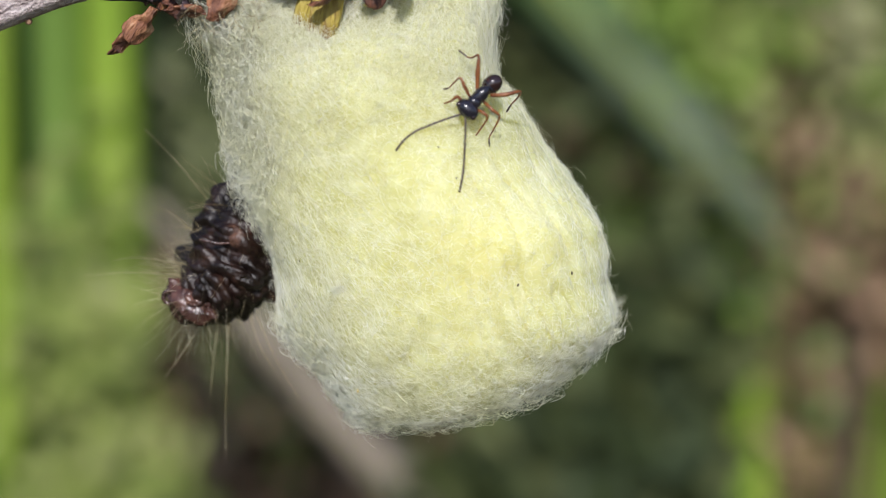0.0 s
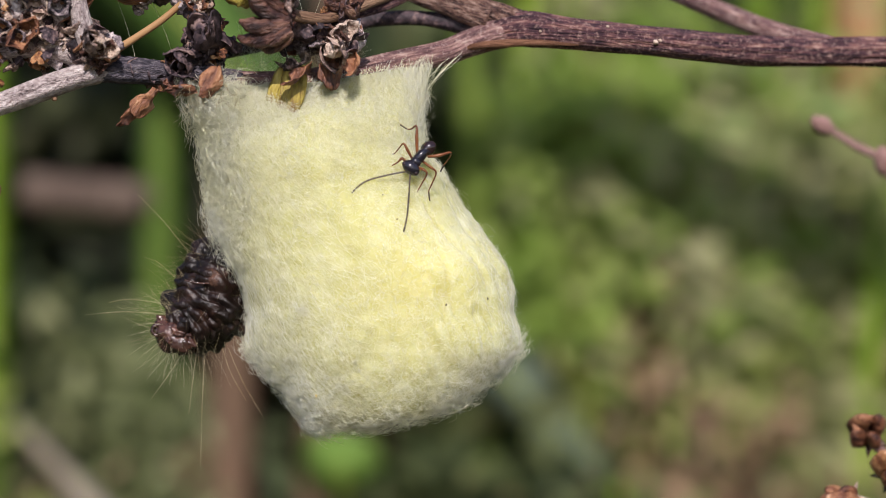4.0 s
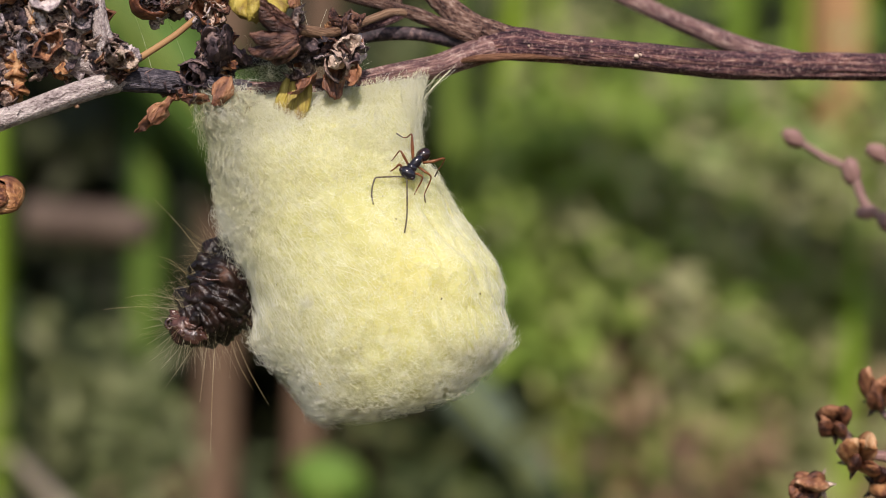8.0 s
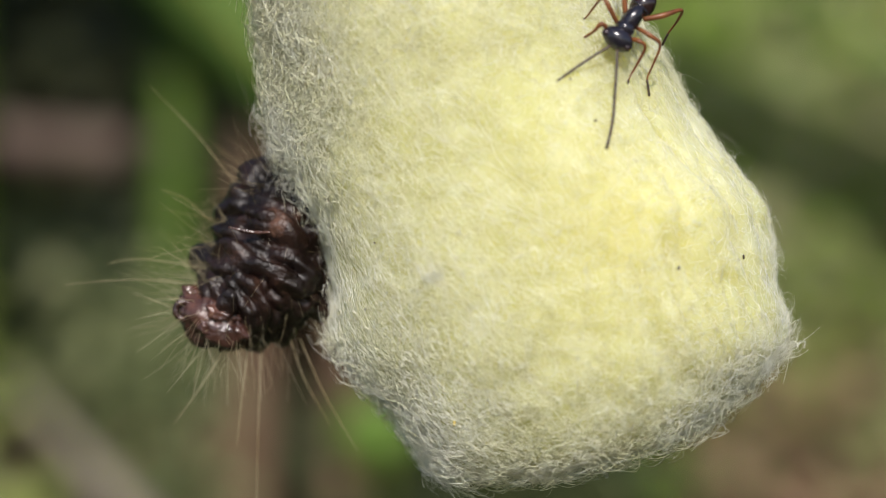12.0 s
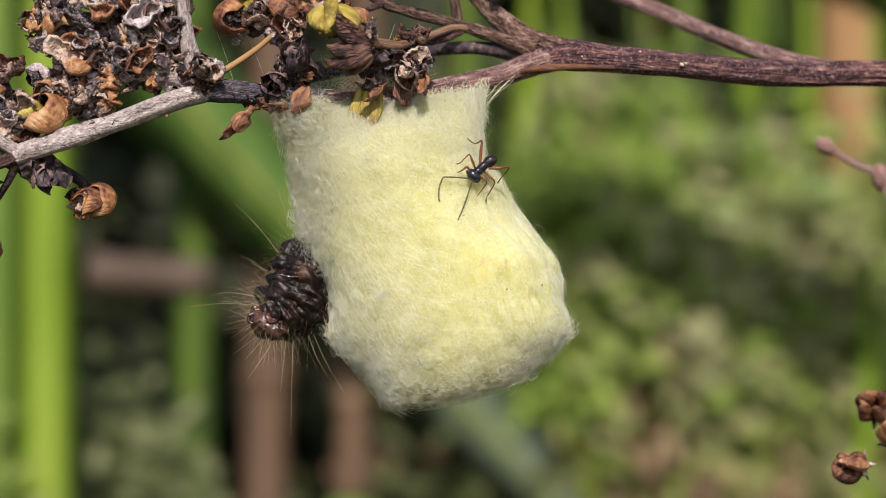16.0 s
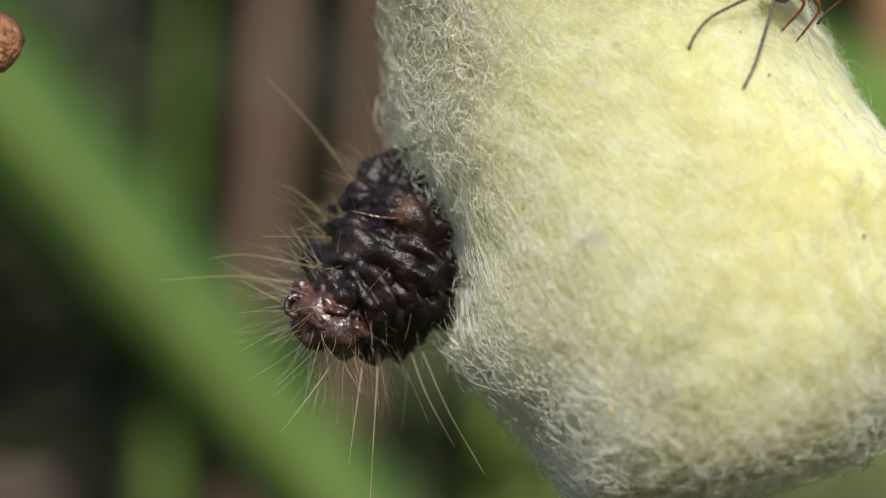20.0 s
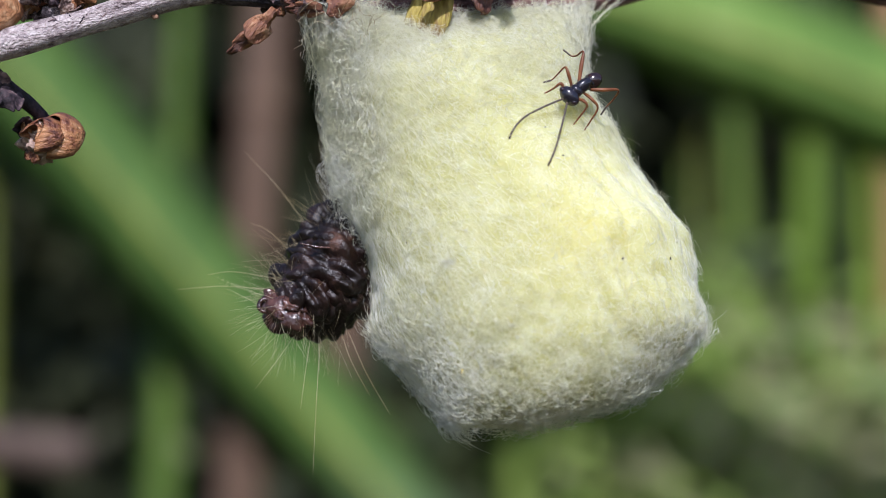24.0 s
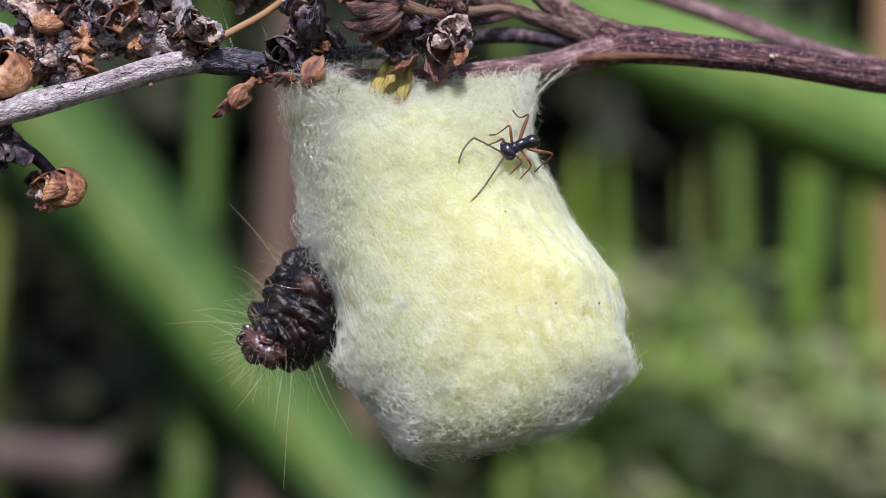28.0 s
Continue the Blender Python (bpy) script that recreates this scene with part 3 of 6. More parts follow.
for k in range(24):
    x = rnd.uniform(-290, 240)
    if -165 < x < -100:
        x += 220
    elif -100 <= x < -25:
        x += 205
    standing(blade, "grass_blade", x * (1.2 if x > 0 else 1.0), rnd.uniform(572, 615) + (110 if x > 0 else 0), rnd.uniform(9, 20), rnd.choice([GRASS_DEEP, GRASS_DEEP, GRASS_OLIVE]),
             "grass blade deep in the tall grass", rnd.uniform(-0.08, 0.08), rnd.uniform(60, 240))

# A fallen pinkish stalk and a grey leaning blade among the grass.
SWAYING.append(stalk("fallen_stalk", M(-122, 402, 9), M(-86, 396, 6), 13 * MM, STRAW_PINK, "pinkish dead stalk caught across the grass blades"))
blade("leaning_blade", M(-179 + 0.85 * 298, 400, -298), M(-179 + 0.85 * 50, 400, -50), 18 * MM, STALK_GREY, "broad grey-tan dead blade leaning over", fold=0.1)

def round_leaf(name, place, size, material, label, tilt, stem_to):
    """A small rounded leaf on a thin stem that reaches down to the soil."""
    root = anchor(name, place)
    bm = bmesh.new()
    rim = []
    mid = bm.verts.new((0, 0, 0))
    low = bm.verts.new((0, 0.0006, 0))
    for k in range(20):
        a = 2 * math.pi * k / 20
        r = size * (1 + 0.08 * math.sin(3 * a + place[0] * 900))
        rim.append(bm.verts.new((r * math.cos(a), -0.12 * r * math.cos(2 * a), r * math.sin(a))))
    for k in range(20):
        bm.faces.new((mid, rim[k], rim[(k + 1) % 20]))
        bm.faces.new((low, rim[(k + 1) % 20], rim[k]))
    lamina = part("lamina", bm, material, root)
    lamina.rotation_euler = [radians(v) for v in tilt]
    bm = bmesh.new()
    line, rad = spline([(0, 0.0004, 0), (0.004, 0.004, -0.06), Vector(stem_to) - Vector(place)], [0.0006, 0.0008, 0.001], 6)
    sweep(bm, line, rad, 5)
    part("stem", bm, GRASS_OLIVE, root)
    return tagged(root, label, "leaf", group="leaves behind the branch")


round_leaf("round_leaf", M(-34, 395, -70), 0.0115, GRASS_PALE, "small round pale green leaf on a thin stem", (10, 0, 0), M(-24, 405, -299))


def arching_leaf(name, origin, points, widths, material, label):
    """A long leaf that rises, arches over and droops to its tip."""
    bm = bmesh.new()
    line, half = spline([Vector(p) * MM + origin for p in points], [w * MM / 2 for w in widths], 10)
    rows = []
    for i, c in enumerate(line):
        ahead = (line[min(i + 1, len(line) - 1)] - line[max(i - 1, 0)]).normalized()
        side = ahead.cross(Vector((0, 1, 0))).normalized()
        out = side.cross(ahead)
        w = half[i]
        rows.append([bm.verts.new(c - side * w + out * w * 0.15), bm.verts.new(c - out * 0.0004), bm.verts.new(c + side * w + out * w * 0.15), bm.verts.new(c + out * 0.0004)])
    for k in range(len(rows) - 1):
        for j in range(4):
            bm.faces.new((rows[k][j], rows[k][(j + 1) % 4], rows[k + 1][(j + 1) % 4], rows[k + 1][j]))
    bm.faces.new(rows[0][::-1])
    bm.faces.new(rows[-1])
    leaf = tagged(part(name, bm, material), label, "grass", group="blades behind the branch")
    bm = bmesh.new()
    sweep(bm, [c - Vector((0, 0.0004, 0)) for c in line], [w * 0.09 for w in half], 6)
    part("midrib", bm, GRASS_OLIVE, leaf, "raised paler midrib")
    return leaf


# Paler towards the tip: the blade's sheen is mixed into its colour.
BLADE_SHEEN = leafy("sheen_tipped_blade", (0.058, 0.125, 0.015), (0.092, 0.17, 0.024), (0.145, 0.22, 0.050))
n, link = BLADE_SHEEN.node_tree.nodes, BLADE_SHEEN.node_tree.links.new
split, along, dry = n.new("ShaderNodeSeparateXYZ"), n.new("ShaderNodeMapRange"), n.new("ShaderNodeMix")
dry.data_type = "RGBA"
# Pale sheen colour, blended in more towards the lower end.
dry.inputs[7].default_value = (0.115, 0.150, 0.095, 1)
along.inputs[1].default_value, along.inputs[2].default_value = BASE_Z + 0.02, BASE_Z - 0.05
link(n["Texture Coordinate"].outputs["Object"], split.inputs[0])
link(split.outputs[2], along.inputs[0])
link(along.outputs[0], dry.inputs[0])
link(n["Color Ramp"].outputs[0], dry.inputs[6])
link(dry.outputs[2], n["Principled BSDF"].inputs["Base Color"])
ARCHING = arching_leaf("arching_blade", M(0, 559, 0), [(-350, 10, -297), (-330, 8, 40), (-285, 4, 205), (-240, 2, 218), (-191, 0, 180), (-109, 0, 90), (-28, 0, 0), (24, 0, -58), (64, 0, -101)],
                       [36, 44, 56, 58, 56, 48, 38, 30, 3], BLADE_SHEEN, "broad green blade arching over, pale sheen painted on its tip")
arching_leaf("arching_blade", M(0, 420, 0), [(250, 20, -297), (240, 10, -60), (205, 5, 50), (150, 0, 95), (103, 0, 118), (68, 0, 132), (25, 0, 146), (-14, 0, 158)],
             [22, 25, 30, 36, 40, 40, 30, 2], GRASS_PALE, "broad green blade leaning over")

TAN = surface("tan_dry_wood", [(0.0, (0.10, 0.05, 0.03)), (0.5, (0.30, 0.18, 0.11)), (1.0, (0.52, 0.36, 0.24))], 10.0, rough=0.8, stretch=(1.6, 0.25, 1), use_uv=True, bump=0.9, bump_scale=22, depth=0.0003, specular=0.2)

SPLIT = surface("orange_brown_split", [(0.0, (0.07, 0.030, 0.022)), (0.5, (0.24, 0.112, 0.064)), (1.0, (0.46, 0.25, 0.145))], 16.0, rough=0.8, stretch=(1.6, 0.3, 1), use_uv=True, bump=0.9, bump_scale=26, depth=0.0003, specular=0.2)
BARK_PINK = surface("pinkish_purple_bark", [(0.0, (0.05, 0.024, 0.028)), (0.35, (0.155, 0.080, 0.078)), (0.7, (0.30, 0.172, 0.148)), (1.0, (0.55, 0.40, 0.34))],
                    20.0, rough=0.75, stretch=(1.6, 0.22, 1), use_uv=True, bump=1.0, bump_scale=26, depth=0.0004, wide=0.35, spread=(0.38, 0.64), specular=0.3, speck=(0.7, 3800, (0.52, 0.38, 0.33)))

# ---- the dead branch ----
branch = tagged(anchor("dead_branch", M(2, 2, 14)), "dead purple-brown branch with dry seed capsules", "branch")
BP = branch.location.copy()


def on_branch(p):
    """Places on the far left of the branch lie 2 mm deeper than the stem's line gives."""
    k = max(0.0, min(1.0, (-14.0 - p[0]) / 8.0))
    return M(p[0] * (1 + 0.014 * k), p[1] + 2.0 * k, p[2] * (1 + 0.014 * k)) - BP


def limb(name, points, radii, material, label="", sides=14, steps=10, rough=0.10, ridges=0.10, seed=0.0, freq=260.0):
    bm = bmesh.new()
    line, rad = spline([on_branch(p) for p in points], [r * MM for r in radii], steps)
    sweep(bm, line, rad, sides, rough=rough, freq=freq, ridges=ridges, seed=seed)
    return part(name, bm, material, branch, label)


# Main stem, from its root out of view to the fork.
limb("stem", [(150, 30, -299), (146, 28, -150), (130, 24, -30), (95, 16, 8), (60, 9, 12.6), (31, 5.4, 13.2), (24, 5.0, 13.2), (19.5, 3.4, 13.2), (13.5, 1.7, 13.6), (8.5, 1.5, 14.1), (5.6, 1.65, 14.45), (3.8, 1.95, 14.35), (2.5, 1.95, 13.95), (1.2, 1.75, 13.5)],
     [2.2, 2.0, 1.8, 1.3, 1.04, 0.95, 0.97, 0.98, 0.92, 1.0, 1.14, 1.02, 0.78, 0.45], BARK, "purple-brown ridged stem", 48, 16, 0.05, 0.17)
# Lower limb that carries the cocoon.
limb("limb", [(6.6, 1.9, 14.3), (3.6, 2.0, 14.25), (1.5, 1.8, 13.6), (-0.5, 1.2, 12.8), (-3.3, 0.2, 12.2), (-5.7, -0.8, 11.6), (-8.8, -1.8, 11.0), (-12.3, -2.8, 10.8), (-15.1, -3.8, 10.9)],
     [0.6, 0.97, 0.88, 0.80, 0.73, 0.68, 0.62, 0.60, 0.62], BARK_PINK, "pinkish-brown limb", 32, 12, 0.07, 0.16, 3.0)
limb("limb", [(-13.0, -3.1, 10.85), (-15.1, -3.9, 10.95), (-17.5, -4.8, 11.1), (-20.2, -5.9, 11.25), (-21.6, -6.5, 11.1), (-23.2, -7.1, 10.65)],
     [0.5, 0.68, 0.76, 0.86, 0.72, 0.4], BARK_SLATE, "dark slate-grey cracked limb", 36, 14, 0.14, 0.2, 4.0)
limb("limb", [(-20.4, -6.05, 11.25), (-21.6, -6.55, 11.1), (-24.0, -7.4, 10.3), (-27.5, -8.0, 8.9), (-31.0, -8.4, 7.7), (-34.5, -8.5, 6.6)],
     [0.45, 0.80, 0.74, 0.68, 0.76, 0.60], BARK_GREY, "weathered pale grey cracked limb", 36, 14, 0.16, 0.2, 5.0)
limb("knot", [(-22.3, -7.3, 11.6), (-21.6, -7.0, 11.5), (-20.9, -6.7, 11.7)], [0.25, 0.62, 0.3], BARK_GREY, "grey knot on the limb", 16, 8, 0.35, 0.2, 8.0, 900.0)
limb("twig", [(-22.2, -6.4, 11.8), (-23.6, -6.6, 12.3), (-25.4, -6.7, 12.5), (-27.4, -6.8, 12.2)], [0.85, 0.75, 0.62, 0.35], BARK_GREY, "pale grey stub under the withered flowers", 18, 10, 0.25, 0.2, 6.0, 600.0)
limb("twig", [(-33.8, -8.4, 6.8), (-36.2, -8.2, 5.8), (-38.8, -8.0, 4.7), (-43, -7.5, 2.5)], [0.5, 0.36, 0.32, 0.25], BARK, "thin pinkish twig", 10)
limb("twig", [(-34.3, -8.0, 6.4), (-35.6, -6.8, 4.6), (-36.9, -5.4, 3.2), (-37.6, -5.0, 2.4)], [0.35, 0.26, 0.22, 0.2], CHARRED, "thin dark twig", 8)
limb("twig", [(-33.0, -8.2, 7.2), (-32.0, -6.8, 6.0), (-31.0, -5.4, 5.3), (-30.2, -4.6, 4.6)], [0.5, 0.45, 0.4, 0.3], CHARRED, "thin dark twig", 8)
limb("twig", [(-34.2, -8.5, 6.8), (-36.5, -8.6, 8.2), (-40, -8.0, 9.8), (-45, -7, 11)], [0.5, 0.45, 0.4, 0.35], BARK_GREY, "grey twig", 10)
# Pale upright twig out of the withered mass.
limb("twig", [(-21.4, -6.5, 11.8), (-22.2, -7.3, 13.6), (-22.6, -7.5, 16.0), (-22.9, -7.2, 19.0), (-23.4, -6.8, 22.5), (-23.8, -6.2, 27)],
     [0.95, 0.7, 0.5, 0.46, 0.42, 0.4], BARK_GREY, "pale grey upright twig", 14)
limb("twig", [(-22.5, -6.0, 12.6), (-25.0, -6.2, 13.0), (-27.0, -6.0, 13.6), (-29.0, -5.8, 13.4)], [0.75, 0.62, 0.55, 0.4], BARK_GREY, "pale grey twig", 12)
limb("twig", [(-23.4, -7.4, 14.2), (-24.6, -7.6, 16.2), (-26.0, -5.0, 19.5), (-26.8, -4.6, 23)], [0.5, 0.5, 0.42, 0.4], BARK_GREY, "pale grey twig", 12)
# Upper forks.
limb("twig", [(9.0, 1.7, 14.1), (6.4, 1.9, 14.5), (4.0, 2.2, 15.0), (1.6, 2.8, 16.2), (-0.6, 4.0, 18.2), (-2.5, 5.0, 20.6), (-4.1, 6.0, 23.6), (-6, 7, 27)], [0.4, 0.85, 1.0, 0.92, 0.75, 0.62, 0.54, 0.5],
     BARK_ROUGH, "rough brown twig", 28, 10, rough=0.10, ridges=0.18, freq=700.0, seed=9.0)
limb("twig", [(2.6, 2.0, 15.0), (0.0, 2.2, 15.9), (-3.4, 2.4, 17.1), (-7.8, 1.8, 18.2), (-9.0, 1.4, 18.7), (-10.2, 1.0, 19.6), (-10.5, 1.0, 22.7), (-10.6, 1.2, 27)],
     [0.9, 0.55, 0.45, 0.40, 0.42, 0.36, 0.33, 0.3], BARK_ROUGH, "dark rough twig", 12, rough=0.22, freq=700.0, seed=11.0)
limb("twig", [(2.0, 2.6, 14.6), (-1.6, 3.0, 15.3), (-5.0, 3.0, 15.2), (-8.0, 2.4, 14.3), (-12.0, 0.6, 13.4), (-15.5, -2.0, 12.4)], [0.7, 0.5, 0.45, 0.45, 0.42, 0.4], CHARRED, "dark twig behind the limb", 10, seed=13.0)
limb("twig", [(-2.6, 2.6, 16.8), (-4.0, 1.5, 16.0), (-6.0, -0.2, 15.2), (-7.6, -2.0, 14.6)], [0.3, 0.32, 0.3, 0.26], BARK, "thin brown twig", 10)
limb("twig", [(-8.9, 1.5, 18.6), (-10.4, -1.0, 17.6), (-11.6, -3.0, 16.6), (-12.4, -4.4, 16.4)], [0.3, 0.26, 0.24, 0.2], BARK, "thin brown twig", 10)
limb("twig", [(-3.3, 3.6, 17.3), (-3.6, 3.4, 19.4), (-4.6, 3.0, 22.4), (-5, 3, 26)], [0.42, 0.36, 0.36, 0.3], BARK_ROUGH, "knotty brown twig", 10, rough=0.2, freq=700.0)
limb("twig", [(-20.8, -6.3, 12.2), (-19.4, -5.6, 13.2), (-17.9, -4.6, 14.4), (-16.6, -4.0, 15.6)], [0.28, 0.22, 0.22, 0.2], STALK_ORANGE, "tan flower stalk", 8)
limb("twig", [(-9.6, -5.8, 14.6), (-7.8, -4.2, 14.5), (-6.0, -1.6, 15.4), (-3.8, 1.4, 16.6), (-2.2, 2.4, 16.7)], [0.42, 0.36, 0.30, 0.28, 0.2], TAN, "rough tan stalk", 10, rough=0.2, freq=900.0)
# Tan strip where the bark has split at the fork.
limb("scar", [(-0.8, 0.75, 12.75), (1.4, 0.98, 13.25), (3.8, 0.95, 13.45), (6.2, 0.72, 13.45), (8.5, 0.72, 13.3)], [0.06, 0.22, 0.27, 0.20, 0.05], SPLIT, "orange-brown split strip in the bark", 10)
# Side limb on the far end.
limb("limb", [(28.5, 5.3, 13.3), (25.5, 6.4, 13.8), (23.0, 8.4, 14.7), (20.7, 10.3, 15.9), (17.2, 12.8, 17.8), (13.5, 14.5, 19.9), (6.0, 18.0, 23.6), (-6, 23, 29)], [0.3, 0.72, 0.74, 0.70, 0.66, 0.64, 0.62, 0.6],
     BARK_PINK, "pinkish purple side limb", 32, 12, 0.05, 0.15, 17.0)


# ---- dry seed capsules ----
def follicle_mesh(name, material, curl, length, girth, seed):
    """One keeled seed pod along +x, bent upwards by curl degrees, beaked, and split open along its inner edge."""
    bm = bmesh.new()
    n, rings = 12, []
    arc = length / max(radians(curl), 0.05)
    section = [(0.0, -1.0), (0.42, -0.72), (0.62, -0.15), (0.55, 0.45), (0.34, 0.86), (0.13, 0.35), (0.0, -0.45), (-0.13, 0.35), (-0.34, 0.86), (-0.55, 0.45), (-0.62, -0.15), (-0.42, -0.72)]
    for k in range(n):
        t = k / (n - 1)
        a = radians(curl) * t
        c = Vector((arc * math.sin(a), 0, arc * (1 - math.cos(a))))
        up = Vector((-math.sin(a), 0, math.cos(a)))
        w = girth * (0.16 + 0.84 * math.sin(math.pi * min(1.0, 0.14 + 0.80 * t)) ** 0.7) * (1.0 if t < 0.85 else 1.0 - 3.5 * (t - 0.85))
        ring = []
        for u, v in section:
            p = c + Vector((0, 1, 0)) * u * w + up * v * w
            wrinkle = noise.noise_vector(p * 1400 + Vector((seed, seed, 0))) * girth * 0.15 + noise.noise_vector(Vector((p.x * 1500, p.y * 6000, p.z * 4500))) * girth * 0.12
            ring.append(bm.verts.new(p + wrinkle))
        rings.append(ring)
    m = len(section)
    for k in range(n - 1):
        for j in range(m):
            bm.faces.new((rings[k][j], rings[k][(j + 1) % m], rings[k + 1][(j + 1) % m], rings[k + 1][j]))
    bm.faces.new(rings[0][::-1])
    bm.faces.new(rings[-1])
    mesh = bpy.data.meshes.new(name)
    bm.to_mesh(mesh)
    bm.free()
    mesh.materials.append(material)
    mesh.polygons.foreach_set("use_smooth", [True] * len(mesh.polygons))
    return mesh


def shell_mesh(name, material, curl, length, width, seed):
    """One half of an opened pod: a thin cupped shell curled into a hook."""
    bm = bmesh.new()
    n, m = 16, 7
    arc = length / radians(curl)
    outer, inner = [], []
    for i in range(n):
        t = i / (n - 1)
        a = radians(curl) * t
        up = Vector((-math.sin(a), 0, math.cos(a)))
        c = Vector((math.sin(a), 0, 1 - math.cos(a))) * arc * (1 - 0.25 * t)
        w = width * math.sin(math.pi * (0.10 + 0.86 * t)) ** 0.55
        ro, ri = [], []
        for j in range(m):
            u = j / (m - 1) * 2 - 1
            p = c + Vector((0, u * w, 0)) + up * (abs(u) ** 1.6) * w * 0.9
            p += noise.noise_vector(p * 900 + Vector((seed, 0, 0))) * 0.16 * MM + noise.noise_vector(p * 3000 + Vector((0, seed, 0))) * 0.06 * MM
            ro.append(bm.verts.new(p))
            ri.append(bm.verts.new(p + up * 0.10 * MM))
        outer.append(ro)
        inner.append(ri)
    for i in range(n - 1):
        for j in range(m - 1):
            bm.faces.new((outer[i][j], outer[i][j + 1], outer[i + 1][j + 1], outer[i + 1][j]))
            bm.faces.new((inner[i][j], inner[i + 1][j], inner[i + 1][j + 1], inner[i][j + 1]))
        bm.faces.new((outer[i][0], outer[i + 1][0], inner[i + 1][0], inner[i][0]))
        bm.faces.new((outer[i][-1], inner[i][-1], inner[i + 1][-1], outer[i + 1][-1]))
    for j in range(m - 1):
        bm.faces.new((outer[0][j], inner[0][j], inner[0][j + 1], outer[0][j + 1]))
        bm.faces.new((outer[-1][j], outer[-1][j + 1], inner[-1][j + 1], inner[-1][j]))
    mesh = bpy.data.meshes.new(name)
    bm.to_mesh(mesh)
    bm.free()
    mesh.materials.append(material)
    mesh.polygons.foreach_set("use_smooth", [True] * len(mesh.polygons))
    return mesh


# ---- withered bracts ----
def bract_mesh(name, material, seed, long, wide, curl):
    """A crumpled dry leaf scale with thickness and sharp folds."""
    bm = bmesh.new()
    n, m = 11, 9
    top, low = [], []
    for i in range(n):
        t = i / (n - 1)
        row, under = [], []
        w = wide * math.sin(math.pi * (0.12 + 0.83 * t)) ** 0.8
        for j in range(m):
            u = j / (m - 1) * 2 - 1
            a = curl * t
            p = Vector((long * math.sin(a) / max(curl, 0.1), u * w, long * (1 - math.cos(a)) / max(curl, 0.1) + abs(u) * w * 0.55))
            fold = abs(noise.noise(p * 1500 + Vector((seed, 3, 0))))
            p += noise.noise_vector(p * 900 + Vector((seed, 0, 0))) * 0.42 * MM + noise.noise_vector(p * 3600 + Vector((0, seed, 0))) * 0.12 * MM + Vector((0, 0, 0.55 * fold * MM))
            row.append(bm.verts.new(p))
            under.append(bm.verts.new(p - Vector((0, 0, 0.08 * MM))))
        top.append(row)
        low.append(under)
    for i in range(n - 1):
        for j in range(m - 1):
            bm.faces.new((top[i][j], top[i + 1][j], top[i + 1][j + 1], top[i][j + 1]))
            bm.faces.new((low[i][j], low[i][j + 1], low[i + 1][j + 1], low[i + 1][j]))
    for i in range(n - 1):
        bm.faces.new((top[i][0], low[i][0], low[i + 1][0], top[i + 1][0]))
        bm.faces.new((top[i][-1], top[i + 1][-1], low[i + 1][-1], low[i][-1]))
    for j in range(m - 1):
        bm.faces.new((top[0][j], top[0][j + 1], low[0][j + 1], low[0][j]))
        bm.faces.new((top[-1][j], low[-1][j], low[-1][j + 1], top[-1][j + 1]))
    mesh = bpy.data.meshes.new(name)
    bm.to_mesh(mesh)
    bm.free()
    mesh.materials.append(material)
    mesh.polygons.foreach_set("use_smooth", [True] * len(mesh.polygons))
    return mesh


def crumple_mesh(name, material, seed):
    """A withered flower or fruit: a shrivelled lump full of folds and hollows."""
    bm = bmesh.new()
    bmesh.ops.create_icosphere(bm, subdivisions=4, radius=1.0)
    for v in bm.verts:
        d = v.co.copy()
        f = 0.75 + 0.75 * abs(noise.noise(d * 1.5 + Vector((seed, 0, 0)))) - 0.55 * abs(noise.noise(d * 2.9 + Vector((0, seed, 0)))) + 0.22 * noise.noise(d * 6.5 + Vector((0, 0, seed)))
        v.co = (d * f + noise.noise_vector(d * 1.3 + Vector((seed, seed, 0))) * 0.35) * MM
    mesh = bpy.data.meshes.new(name)
    bm.to_mesh(mesh)
    bm.free()
    mesh.materials.append(material)
    mesh.polygons.foreach_set("use_smooth", [True] * len(mesh.polygons))
    return mesh


PODS = {}
for key, mats in (("rust", RUST), ("red", RED_BROWN), ("yellow", YELLOW), ("olive", OCHRE), ("dark", CHARRED), ("grey", WITHERED)):
    PODS[key] = [follicle_mesh("follicle", mats, curl, l * MM, g * MM, s) for curl, l, g, s in ((60, 2.5, 0.60, 1.0), (85, 2.7, 0.56, 2.0), (110, 2.8, 0.54, 3.0), (45, 2.4, 0.60, 4.0))]
    if key in ("dark", "grey"):
        PODS[key] = [bract_mesh("bract", mats, s, l * MM, w * MM, c) for s, l, w, c in ((21, 2.2, 0.7, 1.2), (22, 2.5, 0.6, 1.8), (23, 1.9, 0.8, 0.9))]
    PODS[key + "_curl"] = [shell_mesh("follicle", mats, 270, 6.0 * MM, 0.85 * MM, 5.0), shell_mesh("follicle", mats, 230, 5.0 * MM, 0.75 * MM, 6.0)]


